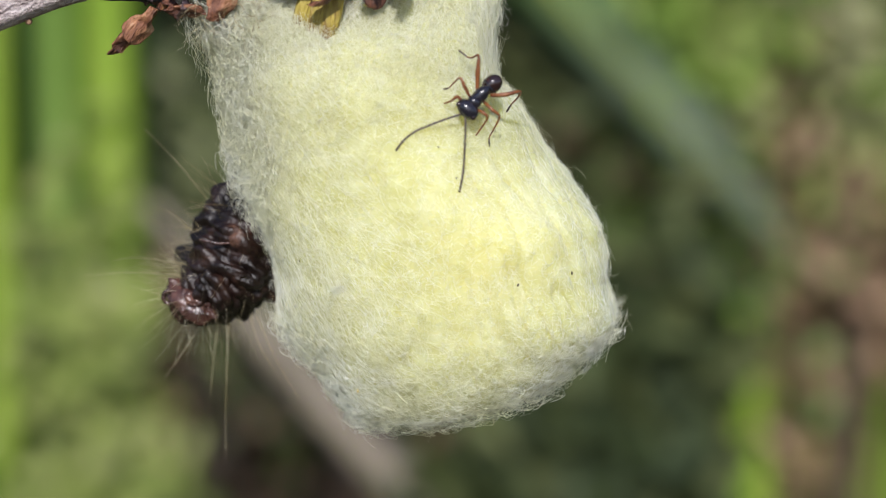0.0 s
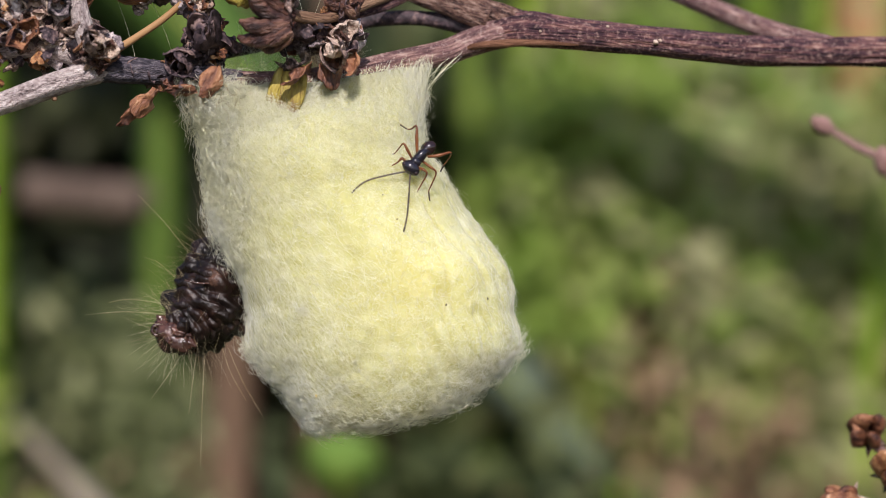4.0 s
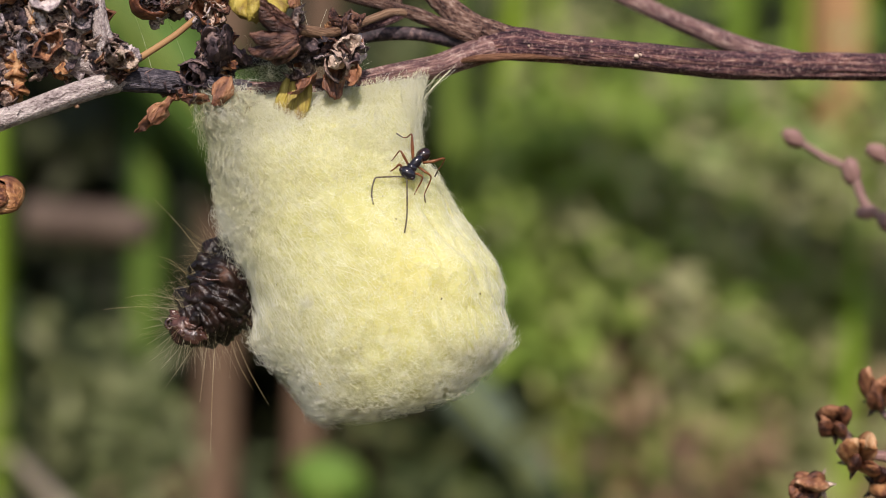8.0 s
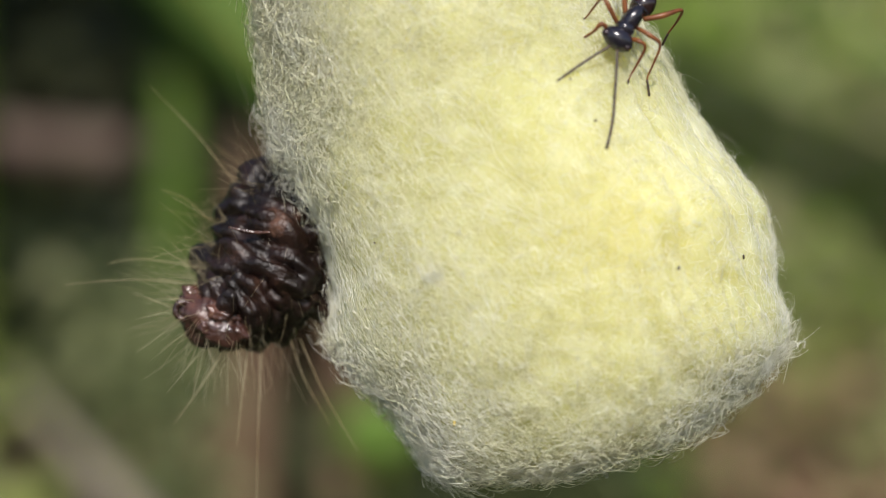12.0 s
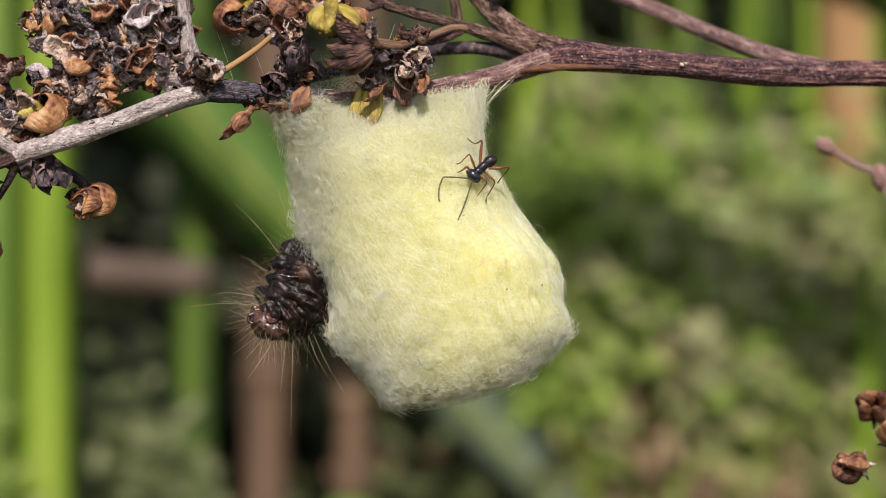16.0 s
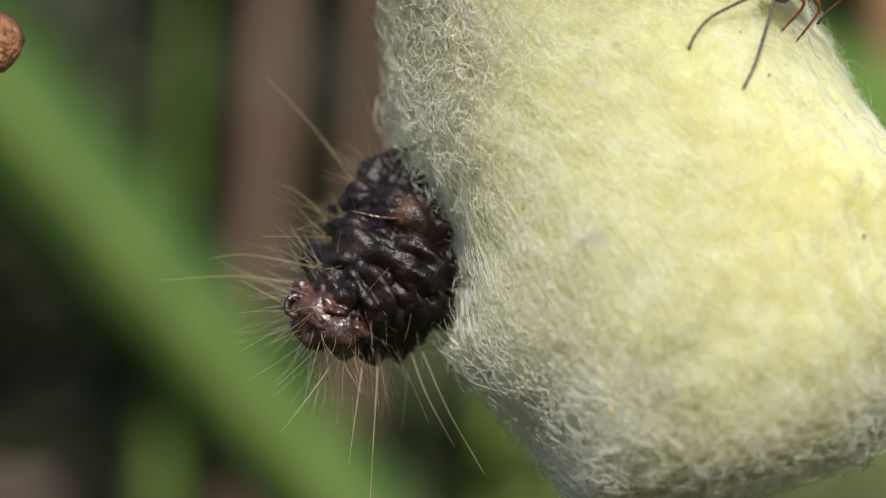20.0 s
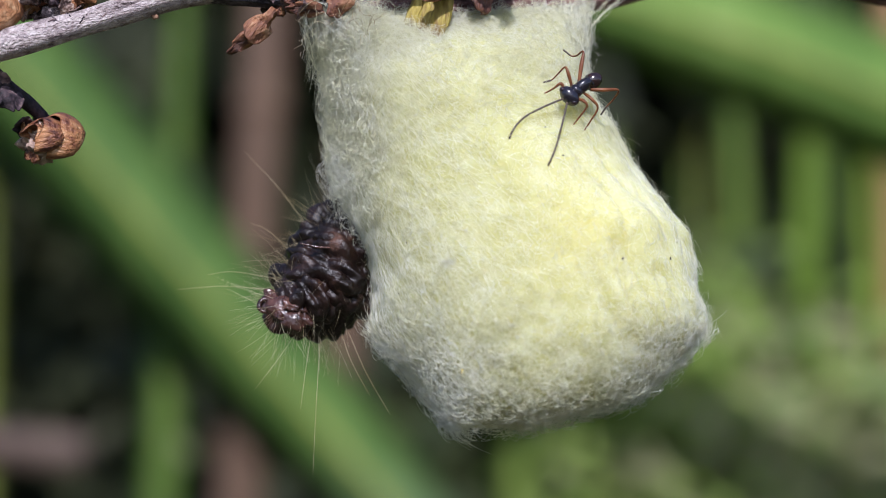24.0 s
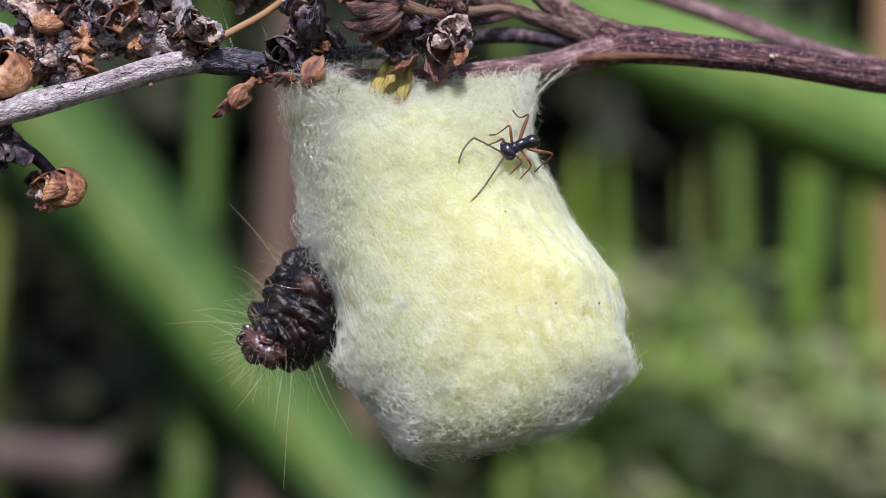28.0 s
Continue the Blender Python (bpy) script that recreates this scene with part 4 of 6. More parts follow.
def calyx_mesh(name, material, seed):
    """The small cup with ragged sepals under a capsule."""
    bm = bmesh.new()
    sweep(bm, [Vector((0, 0, z * MM)) for z in (-0.5, -0.2, 0.1, 0.35)], [0.18 * MM, 0.42 * MM, 0.62 * MM, 0.5 * MM], 10, rough=0.3, freq=1500, seed=seed)
    for k in range(5):
        a = 2 * math.pi * k / 5 + seed
        c, s = math.cos(a), math.sin(a)
        w = 0.26 * MM
        p = [(c * 0.45 * MM - s * w, s * 0.45 * MM + c * w, 0), (c * 0.45 * MM + s * w, s * 0.45 * MM - c * w, 0), (c * 1.15 * MM, s * 1.15 * MM, -0.25 * MM), (c * 0.6 * MM, s * 0.6 * MM, 0.22 * MM)]
        v = [bm.verts.new(q) for q in p]
        for f in ((0, 1, 3), (1, 2, 3), (2, 0, 3), (0, 2, 1)):
            bm.faces.new([v[i] for i in f])
    mesh = bpy.data.meshes.new(name)
    bm.to_mesh(mesh)
    bm.free()
    mesh.materials.append(material)
    mesh.polygons.foreach_set("use_smooth", [True] * len(mesh.polygons))
    return mesh


CALYX = [calyx_mesh("capsule", WITHERED, 0.3), calyx_mesh("capsule", CHARRED, 1.1)]
pods_made = random.Random(21)


def turn_to(axis, spin):
    return Vector(axis).normalized().to_track_quat("Z", "Y").to_matrix().to_4x4() @ Matrix.Rotation(spin, 4, "Z")


def capsule(parent, origin, place, axis, size, colour, label, pods=5, curled=0, spread=1.0, spin=None, sepals=0):
    """A five-parted dry fruit on its cup: each pod is a piece of its own."""
    r = pods_made
    cup = new("seed_capsule", CALYX[sepals])
    cup.parent = parent
    cup.matrix_local = Matrix.Translation(on_branch(place) if parent == branch else M(*place) - origin) @ turn_to(axis, r.uniform(0, 6.28) if spin is None else spin) @ Matrix.Diagonal((size, size, size, 1))
    tagged(cup, label=label)
    for k in range(pods):
        meshes = PODS[colour + "_curl"] if k < curled else PODS[colour]
        pod = new("follicle", r.choice(meshes))
        pod.parent = cup
        a = 2 * math.pi * k / pods + r.uniform(-0.2, 0.2)
        s = r.uniform(0.85, 1.15)
        tilt = r.uniform(38, 66) * spread
        pod.matrix_local = Matrix.Rotation(a, 4, "Z") @ Matrix.Translation((0.30 * MM, 0, 0.1 * MM)) @ Matrix.Rotation(-radians(tilt), 4, "Y") @ Matrix.Rotation(r.uniform(-0.3, 0.3), 4, "X") @ Matrix.Diagonal((s, s, s, 1))
    return cup


RB, RC, YC, DC = "rust-brown split seed capsule", "red-brown ribbed seed capsule", "yellow five-lobed seed capsule", "dark withered seed capsule"
capsule(branch, BP, (-21.8, 2, 21.1), (0.8, -0.5, -0.1), 1.15, "yellow", YC)
capsule(branch, BP, (-20.0, 1, 18.6), (0.6, -0.7, 0.3), 1.0, "yellow", YC)
capsule(branch, BP, (-12.8, 0, 21.8), (0.2, -0.9, -0.1), 1.35, "yellow", YC)
capsule(branch, BP, (-12.7, -4.6, 17.3), (0.1, -0.8, -0.6), 1.3, "olive", "olive split seed capsule", 4)
capsule(branch, BP, (-6.7, 2, 20.4), (0.1, -1, 0.0), 1.3, "yellow", "yellow curled seed capsule", 4, 2)
capsule(branch, BP, (0.5, 3, 21.6), (0.05, -0.2, -1), 1.05, "olive", "olive hanging seed capsule", spread=0.55)
capsule(branch, BP, (-15.0, -4, 12.8), (0, -0.9, 0.4), 1.2, "dark", DC, sepals=1)
capsule(branch, BP, (-16.2, -4.6, 12.0), (-0.3, -0.8, -0.1), 0.9, "dark", DC, sepals=1)
capsule(branch, BP, (-21.3, -7.2, 12.3), (-0.1, -0.9, 0.3), 1.05, "grey", "brown withered seed capsule")
capsule(branch, BP, (-7.3, -3.6, 13.0), (0.2, -0.8, -0.3), 1.0, "grey", "brown withered seed capsule")
# Far end of the limb.
capsule(branch, BP, (-38.6, -5.0, 2.4), (-0.1, -0.8, -0.6), 1.35, "rust", RB, 6, spread=0.5)
capsule(branch, BP, (-37.8, -8.2, 8.9), (-0.5, -0.7, -0.2), 1.1, "rust", RB)
capsule(branch, BP, (-36.6, -7.2, 5.0), (-0.3, -0.8, -0.5), 1.0, "dark", DC, sepals=1)
capsule(branch, BP, (-33.0, -7.0, 6.0), (0.3, -0.7, -0.7), 1.0, "dark", DC, sepals=1)
capsule(branch, BP, (-38.3, -5, 14.0), (-0.2, -0.7, 0.6), 1.0, "dark", DC, sepals=1)
capsule(branch, BP, (-40.5, -7, 1.0), (-0.2, -0.7, -0.6), 1.1, "rust", RB)



BRACTS = [bract_mesh("bract", mat, s, l * MM, w * MM, c) for mat, s, l, w, c in
          ((MAUVE, 1, 2.0, 0.75, 1.3), (WITHERED, 2, 1.6, 0.9, 2.0), (CHARRED, 3, 1.8, 0.8, 1.5), (WITHERED, 4, 1.4, 0.7, 2.4), (RUST, 5, 1.6, 0.7, 1.4), (WITHERED, 6, 2.4, 0.5, 0.8), (CHARRED, 7, 1.4, 0.8, 2.2),
           (WITHERED, 11, 1.2, 0.9, 1.0), (WITHERED, 12, 1.8, 0.6, 1.8))]
BRACT_RED = [bract_mesh("bract", RED_BROWN, s, l * MM, w * MM, c) for s, l, w, c in ((8, 2.6, 0.65, 0.8), (9, 2.2, 0.5, 0.5), (10, 2.8, 0.6, 1.2))]


def bract(place, axis, size, mesh, spin=None):
    ob = new("bract", mesh)
    ob.parent = branch
    q = Vector(axis).normalized().to_track_quat("X", "Z").to_matrix().to_4x4()
    ob.matrix_local = Matrix.Translation(on_branch(place)) @ q @ Matrix.Rotation(pods_made.uniform(0, 6.28) if spin is None else spin, 4, "X") @ Matrix.Diagonal((size, size, size, 1))
    return ob


CRUMPLES = [crumple_mesh("withered_flower", mat, s) for mat, s in ((MAUVE, 1.0), (WITHERED, 2.0), (MAUVE, 3.0), (CHARRED, 4.0), (RUST, 5.0), (WITHERED, 6.0))]


def cup_mesh(name, material, seed):
    """An emptied seed cup: a thick-walled bowl with a ragged five-lobed rim."""
    bm = bmesh.new()
    n, levels = 20, 6
    outer, inner = [], []
    for i in range(levels):
        t = i / (levels - 1)
        ro, ri = [], []
        for k in range(n):
            a = 2 * math.pi * k / n
            lobe = 0.5 + 0.5 * math.cos(5 * a + seed)
            r = 0.18 + (0.82 + 0.22 * lobe * t) * math.sin(0.5 * math.pi * min(1.0, t * 1.25)) ** 0.8 * (1 + 0.35 * math.sin(2 * a + seed))
            z = t * (0.95 + 0.45 * lobe * t)
            p = Vector((r * math.cos(a), r * math.sin(a), z))
            p += noise.noise_vector(p * 1.5 + Vector((seed, 0, 0))) * 0.45 + noise.noise_vector(p * 4.5 + Vector((0, seed, 0))) * 0.14
            ro.append(bm.verts.new(p * MM))
            ri.append(bm.verts.new(Vector((p.x * 0.86, p.y * 0.86, p.z * 0.97 + 0.10)) * MM))
        outer.append(ro)
        inner.append(ri)
    for i in range(levels - 1):
        for k in range(n):
            q = (k + 1) % n
            bm.faces.new((outer[i][k], outer[i][q], outer[i + 1][q], outer[i + 1][k]))
            bm.faces.new((inner[i][k], inner[i + 1][k], inner[i + 1][q], inner[i][q]))
    for k in range(n):
        q = (k + 1) % n
        bm.faces.new((outer[-1][k], outer[-1][q], inner[-1][q], inner[-1][k]))
    bm.faces.new(outer[0][::-1])
    bm.faces.new(inner[0])
    mesh = bpy.data.meshes.new(name)
    bm.to_mesh(mesh)
    bm.free()
    mesh.materials.append(material)
    mesh.polygons.foreach_set("use_smooth", [True] * len(mesh.polygons))
    return mesh


CUPS = [cup_mesh("seed_cup", mat, q) for mat, q in ((MAUVE, 0.4), (WITHERED, 1.7), (WITHERED, 2.9), (FAN_SKIN, 4.1), (RED_BROWN, 5.3), (MAUVE, 6.2), (WITHERED, 7.4))]


def cup_mass(centre, extent, count, seed, size=(0.6, 1.05), meshes=CUPS):
    """Emptied cups crowded on the outside of the withered flowers, turned towards the open side."""
    r = random.Random(seed)
    for _ in range(count):
        d = Vector((r.gauss(0, 1), r.gauss(-0.7, 0.7), r.gauss(0, 1))).normalized()
        p = Vector(centre) + Vector((d.x * extent[0], d.y * extent[1], d.z * extent[2])) * r.uniform(0.75, 1.05)
        ob = new("seed_cup", r.choice(meshes))
        ob.parent = branch
        k = r.uniform(*size)
        ob.matrix_local = Matrix.Translation(on_branch(p)) @ turn_to(d + Vector((r.uniform(-0.7, 0.7), -0.5, r.uniform(-0.7, 0.7))), r.uniform(0, 6)) @ Matrix.Diagonal((k, k, k * r.uniform(0.7, 1.1), 1))


def bract_mass(centre, extent, count, seed, size=(0.7, 1.25), meshes=BRACTS, lumps=0):
    """Crowded withered scales about a centre, turned outwards."""
    r = random.Random(seed)
    for _ in range(count):
        d = Vector((r.gauss(0, 1), r.gauss(0, 1), r.gauss(0, 1))).normalized()
        q = r.uniform(0.35, 1.0)
        p = Vector(centre) + Vector((d.x * extent[0], d.y * extent[1], d.z * extent[2])) * q
        bract(p, d + Vector((r.uniform(-0.6, 0.6), -0.4, r.uniform(-0.6, 0.6))), r.uniform(*size), r.choice(meshes))
    for _ in range(lumps):
        d = Vector((r.gauss(0, 1), r.gauss(0, 1), r.gauss(0, 1))).normalized() * r.uniform(0.2, 0.8)
        p = Vector(centre) + Vector((d.x * extent[0], d.y * extent[1] + 0.3, d.z * extent[2]))
        ob = new("withered_flower", r.choice(CRUMPLES))
        ob.parent = branch
        ob.matrix_local = Matrix.Translation(on_branch(p)) @ Euler((r.uniform(0, 6), r.uniform(0, 6), r.uniform(0, 6))).to_matrix().to_4x4() @ Matrix.Diagonal([r.uniform(0.6, 1.25)] * 3 + [1])


bract_mass((-26.2, -6.0, 15.6), (3.6, 2.0, 3.2), 130, 31, (0.45, 0.95), lumps=80)
bract_mass((-26.6, -4.8, 20.8), (2.8, 1.9, 3.0), 100, 32, (0.5, 1.0), lumps=30)
bract_mass((-30.0, -6.0, 13.2), (2.4, 1.6, 2.4), 60, 33, (0.45, 0.95), lumps=36)
bract_mass((-32.4, -5.4, 17.0), (2.2, 1.6, 2.6), 40, 43, (0.5, 1.0), lumps=26)
bract_mass((-25.6, -6.2, 12.6), (2.6, 1.0, 0.9), 40, 41, (0.4, 0.8), lumps=10)
bract_mass((-35.4, -7.0, 9.4), (3.0, 1.4, 2.4), 40, 34, (0.5, 1.0), lumps=10)
bract_mass((-15.2, -3.6, 12.8), (1.5, 1.4, 1.6), 34, 35, (0.5, 0.9), [BRACTS[2], BRACTS[6], BRACTS[4]], 5)
bract_mass((-16.6, -3.2, 16.8), (1.9, 1.4, 1.9), 26, 36, (0.6, 1.0), lumps=7)
bract_mass((-12.6, -2.2, 17.4), (1.6, 1.4, 1.2), 16, 42, (0.5, 0.9), [BRACTS[2], BRACTS[6], BRACTS[4]], 3)
bract_mass((-21.4, -7.0, 12.4), (1.1, 0.8, 0.8), 18, 37, (0.6, 0.9), lumps=3)
bract_mass((-6.8, -3.0, 13.8), (1.0, 1.0, 1.4), 22, 38, (0.5, 0.9), [BRACTS[1], BRACTS[2], BRACTS[4]], 3)
bract_mass((-33.4, -7.0, 6.0), (1.5, 1.2, 1.2), 20, 39, (0.6, 1.0), [BRACTS[2], BRACTS[6]], 3)
bract_mass((-30.6, -4.8, 3.6), (0.8, 0.5, 0.8), 9, 44, (0.4, 0.7), [BRACTS[2], BRACTS[6], BRACTS[4]], 2)
bract_mass((-38.0, -6.4, 7.4), (1.8, 1.2, 2.4), 24, 45, (0.6, 1.0), lumps=9)
bract_mass((-19.6, -4.0, 16.4), (0.8, 0.8, 1.0), 16, 40, (0.35, 0.6), lumps=3)

bract_mass((-25.4, -6.4, 13.3), (3.4, 1.3, 1.5), 44, 46, (0.45, 0.9), lumps=26)
bract_mass((-30.0, -6.8, 11.2), (2.8, 1.2, 1.7), 40, 47, (0.45, 0.9), lumps=24)
bract_mass((-9.6, -3.4, 13.6), (2.0, 1.2, 1.0), 18, 48, (0.5, 0.9), [BRACTS[2], BRACTS[6], BRACTS[4]], 4)
bract_mass((-17.0, -4.8, 10.9), (1.6, 0.8, 0.7), 14, 49, (0.45, 0.8), [BRACTS[2], BRACTS[6], BRACTS[4]], 3)
cup_mass((-26.2, -6.2, 16.2), (3.6, 2.2, 3.4), 24, 51)
cup_mass((-26.6, -5.0, 21.0), (3.0, 2.0, 3.0), 14, 52)
cup_mass((-30.6, -6.2, 13.4), (3.0, 1.9, 2.8), 14, 53)
cup_mass((-34.5, -6.6, 10.5), (3.2, 1.6, 2.6), 11, 54)
cup_mass((-16.4, -3.8, 16.4), (1.6, 1.3, 1.6), 8, 55, (0.5, 0.9), CUPS[2:5])
cup_mass((-21.4, -6.9, 12.6), (0.9, 0.8, 0.7), 5, 56, (0.5, 0.8), CUPS[2:5])
cup_mass((-7.0, -3.2, 14.0), (0.9, 1.0, 1.2), 5, 57, (0.45, 0.75), CUPS[2:5])


def husk(place, size, key, roll, tilt=0.0, turn=0.0, which=0):
    """An opened pod half, curled round, its hollow towards the middle of the curl."""
    ob = new("husk", PODS[key + "_curl"][which])
    ob.parent = branch
    ob.matrix_local = Matrix.Translation(on_branch(place)) @ pose(0, 0, 0, tilt, 0, turn) @ pose(0, 0, 0, 0, roll, 0) @ Matrix.Diagonal((size, size, size, 1)) @ Matrix.Translation((0, 0, -1.2 * MM))
    tagged(ob, label="curled orange-brown half of a dry seed pod")


husk((-19.7, -4.6, 16.4), 1.35, "rust", 225, 12, -10)
husk((-32.6, -8.0, 9.9), 1.75, "rust", 45, -34, 12)
husk((-33.4, -8.2, 10.0), 0.95, "yellow", 60, -30, 20, 1)
husk((-29.7, -4.6, 3.8), 1.45, "rust", 10, -32, 6)
husk((-30.2, -5.4, 3.7), 1.2, "rust", 0, -36, -4, 1)
husk((-30.6, -5.8, 3.5), 0.8, "rust", -20, -40, 8, 1)
husk((-32.0, -6.4, 15.8), 1.15, "rust", 250, 24, 20, 1)
husk((-29.9, -8.2, 12.9), 0.95, "rust", 120, -50, 10, 1)
husk((-36.4, -8.2, 8.0), 1.0, "rust", 200, -30, 20, 1)
husk((-38.3, -6.6, 9.0), 1.1, "yellow", 300, 40, -60, 1)
husk((-32.6, -6.8, 6.0), 1.0, "dark", 90, -20, 0, 1)
husk((-37.4, -6.4, 4.2), 1.0, "yellow", 10, -40, 0, 1)
husk((-15.6, -4.6, 17.2), 1.2, "red", 150, -30, 30)
husk((-11.0, -2.0, 16.6), 1.1, "red", 290, 30, 20, 1)
fan_fruit = new("seed_capsule", CALYX[0])
fan_fruit.parent = branch
FAN_AT = Matrix.Translation(on_branch((-9.6, -6.4, 15.3))) @ turn_to((-0.8, -0.3, 0.3), 0.0)
fan_fruit.matrix_local = FAN_AT
tagged(fan_fruit, label="dark red-brown ribbed seed capsule fanned open")
# Keeled pods fanned out from one point, the outer ones folded over.
FAN = [follicle_mesh("follicle", FAN_SKIN, curl, l * MM, g * MM, q) for curl, l, g, q in ((55, 3.6, 0.62, 7.0), (75, 3.2, 0.55, 8.0), (40, 3.0, 0.58, 9.0))]
for k, (dx, dy, dz, way, lean, size) in enumerate(((0.1, 0.3, 0.5, 160, -14, 1.05), (0.0, -0.1, 0.25, 178, -10, 1.1), (-0.1, -0.4, 0.0, 196, -4, 1.05), (-0.1, -0.5, -0.3, 214, 4, 0.95), (0.0, -0.3, -0.5, 233, 10, 0.85))):
    pod = new("follicle", FAN[k % 3])
    pod.parent = fan_fruit
    pod.matrix_local = FAN_AT.inverted() @ Matrix.Translation(on_branch((-9.5 + dx, -6.4 + dy, 13.9 + dz))) @ pose(0, 0, 0, 0, -way, 0) @ pose(0, 0, 0, 180 + lean * 4, 0, lean) @ Matrix.Diagonal((size, size, size, 1))
# Pods and scales that hang over the top of the cocoon.
for place, axis, size, mesh, spin in (
        ((-18.0, -5.6, 9.9), (-0.5, -0.3, -0.9), 0.85, BRACT_RED[0], 1.2), ((-15.6, -5.4, 9.9), (-0.95, -0.2, -0.3), 0.9, BRACT_RED[1], 0.3),
        ((-14.2, -5.2, 11.4), (-0.35, -0.5, -0.9), 1.0, BRACT_RED[1], 2.0), ((-16.4, -5.2, 10.4), (-0.6, -0.4, -0.4), 0.8, BRACTS[2], 0.8),
        ((-8.4, -4.3, 11.9), (-0.2, -0.3, -1.0), 1.05, BRACT_RED[2], 0.4), ((-6.9, -4.0, 12.9), (0.18, -0.3, -1.0), 1.15, BRACT_RED[0], 2.6), ((-5.9, -3.9, 12.6), (0.35, -0.3, -0.95), 0.95, BRACT_RED[2], 1.4), ((-19.0, -5.4, 8.9), (-0.5, -0.2, -0.8), 0.9, BRACT_RED[1], 0.5),
        ((-6.2, -3.6, 12.8), (0.6, -0.4, -0.7), 0.7, BRACTS[2], 1.0), ((-7.6, -3.8, 13.2), (-0.1, -0.6, -0.8), 0.9, BRACTS[0], 0.2)):
    bract(place, axis, size, mesh, spin)
hanging = new("seed_capsule", CALYX[0])
hanging.parent = branch
hanging.matrix_local = Matrix.Translation(M(-9.8, -4.0, 11.6) - BP) @ turn_to((-0.05, -0.25, -1), 0.0)
tagged(hanging, label="olive-yellow seed capsule hanging on the silk")
for k, (dx, tilt, s) in enumerate(((-0.6, 97, 1.0), (-0.05, 92, 1.15), (0.5, 86, 1.2))):
    pod = new("follicle", PODS["olive"][3])
    pod.parent = hanging
    pod.matrix_local = Matrix.Translation((dx * MM, -0.2 * MM, 0)) @ Matrix.Rotation(-radians(tilt), 4, "Y") @ Matrix.Diagonal((s * 1.25, s * 0.72, s * 0.8, 1))

# Cracks across the grey limb.
CRACK_X, CRACK_Y, CRACK_Z, CRACK_R = (-34.5, -31.0, -27.5, -24.0, -20.8, -17.5), (-8.5, -8.4, -8.0, -7.4, -6.2, -4.8), (6.6, 7.7, 8.9, 10.3, 11.3, 11.1), (0.60, 0.76, 0.64, 0.70, 0.88, 0.72)
crack_rnd = random.Random(91)
for k in range(16):
    x = crack_rnd.uniform(-32, -18)
    c = [float(np.interp(x, CRACK_X, q)) for q in (CRACK_Y, CRACK_Z, CRACK_R)]
    a0, span, slant = crack_rnd.uniform(-60, 50), crack_rnd.uniform(25, 70), crack_rnd.uniform(-0.25, 0.25)
    bm = bmesh.new()
    ring = []
    for j in range(9):
        a = radians(a0 + span * j / 8)
        rr = c[2] * 1.0
        ring.append(on_branch((x + slant * (j - 4) / 4 + crack_rnd.gauss(0, 0.03), c[0] - rr * math.cos(a), c[1] + rr * math.sin(a))))
    sweep(bm, ring, [(0.015 + 0.035 * math.sin(math.pi * (j + 0.5) / 9)) * MM for j in range(9)], 6, rough=0.5, freq=3000)
    part("crack", bm, CHARRED, branch)

# Pale scars on the stem.
for x, y, z, s in ((13.5, 0.72, 13.5, 0.17), (13.8, 0.78, 13.6, 0.12), (10.4, 0.72, 14.5, 0.10), (6.0, 0.42, 14.2, 0.08), (17.0, 2.1, 13.8, 0.08), (-24.4, -5.4, 9.55, 0.2)):
    bm = bmesh.new()
    bmesh.ops.create_icosphere(bm, subdivisions=2, radius=s * MM)
    for v in bm.verts:
        v.co = v.co * (1 + 0.6 * noise.noise(v.co * 6000 + Vector((x, 0, 0)))) + (M(x, y, z) - BP)
    part("scar", bm, PALE if x > 0 else TAN, branch, "pale rough scar on the bark")

# ---- the silk cocoon ----
cocoon = tagged(anchor("silk_cocoon", M(-5, -3.4, 0)), "pale yellow woolly silk cocoon mass hung from the branch", "cocoon")
CP = cocoon.location.copy()
cam.data.dof.focus_object = cocoon
# height, left, right, middle depth, half depth
LEVELS = [(11.4, -14.6, -1.5, -2.0, 0.5), (10.4, -15.3, -1.5, -2.0, 1.5), (9.4, -15.9, -1.65, -1.6, 2.6), (8.2, -16.0, -1.7, -1.0, 3.9), (6.5, -15.75, -1.55, -0.4, 5.2),
          (5.5, -15.6, -0.75, 0.0, 5.8), (3.8, -15.4, 0.4, 0.3, 6.3), (2.0, -15.1, 1.6, 0.5, 6.8), (0.0, -14.45, 2.95, 0.6, 7.1), (-1.2, -13.8, 3.75, 0.6, 7.2), (-2.4, -13.5, 4.05, 0.6, 7.2),
          (-4.0, -13.2, 4.15, 0.5, 7.1), (-5.4, -13.1, 4.75, 0.4, 6.9), (-6.2, -13.0, 4.75, 0.3, 6.75), (-7.4, -12.2, 3.6, 0.2, 6.4), (-8.6, -11.0, 2.5, 0.0, 5.9),
          (-9.4, -10.3, 1.5, -0.2, 5.4), (-10.1, -9.8, -0.2, -0.4, 4.7), (-10.7, -9.4, -2.2, -0.6, 3.8), (-11.2, -9.1, -4.2, -0.7, 2.8), (-11.5, -8.6, -6.2, -0.8, 1.2)]
LIMB_X, LIMB_Y, LIMB_Z = (-17.5, -15.1, -12.3, -8.8, -5.7, -3.3, -0.5), (-4.8, -3.8, -2.8, -1.8, -0.8, 0.2, 1.2), (11.1, 10.9, 10.8, 11.0, 11.6, 12.2, 12.8)
LOW, HIGH = -11.5, 11.4
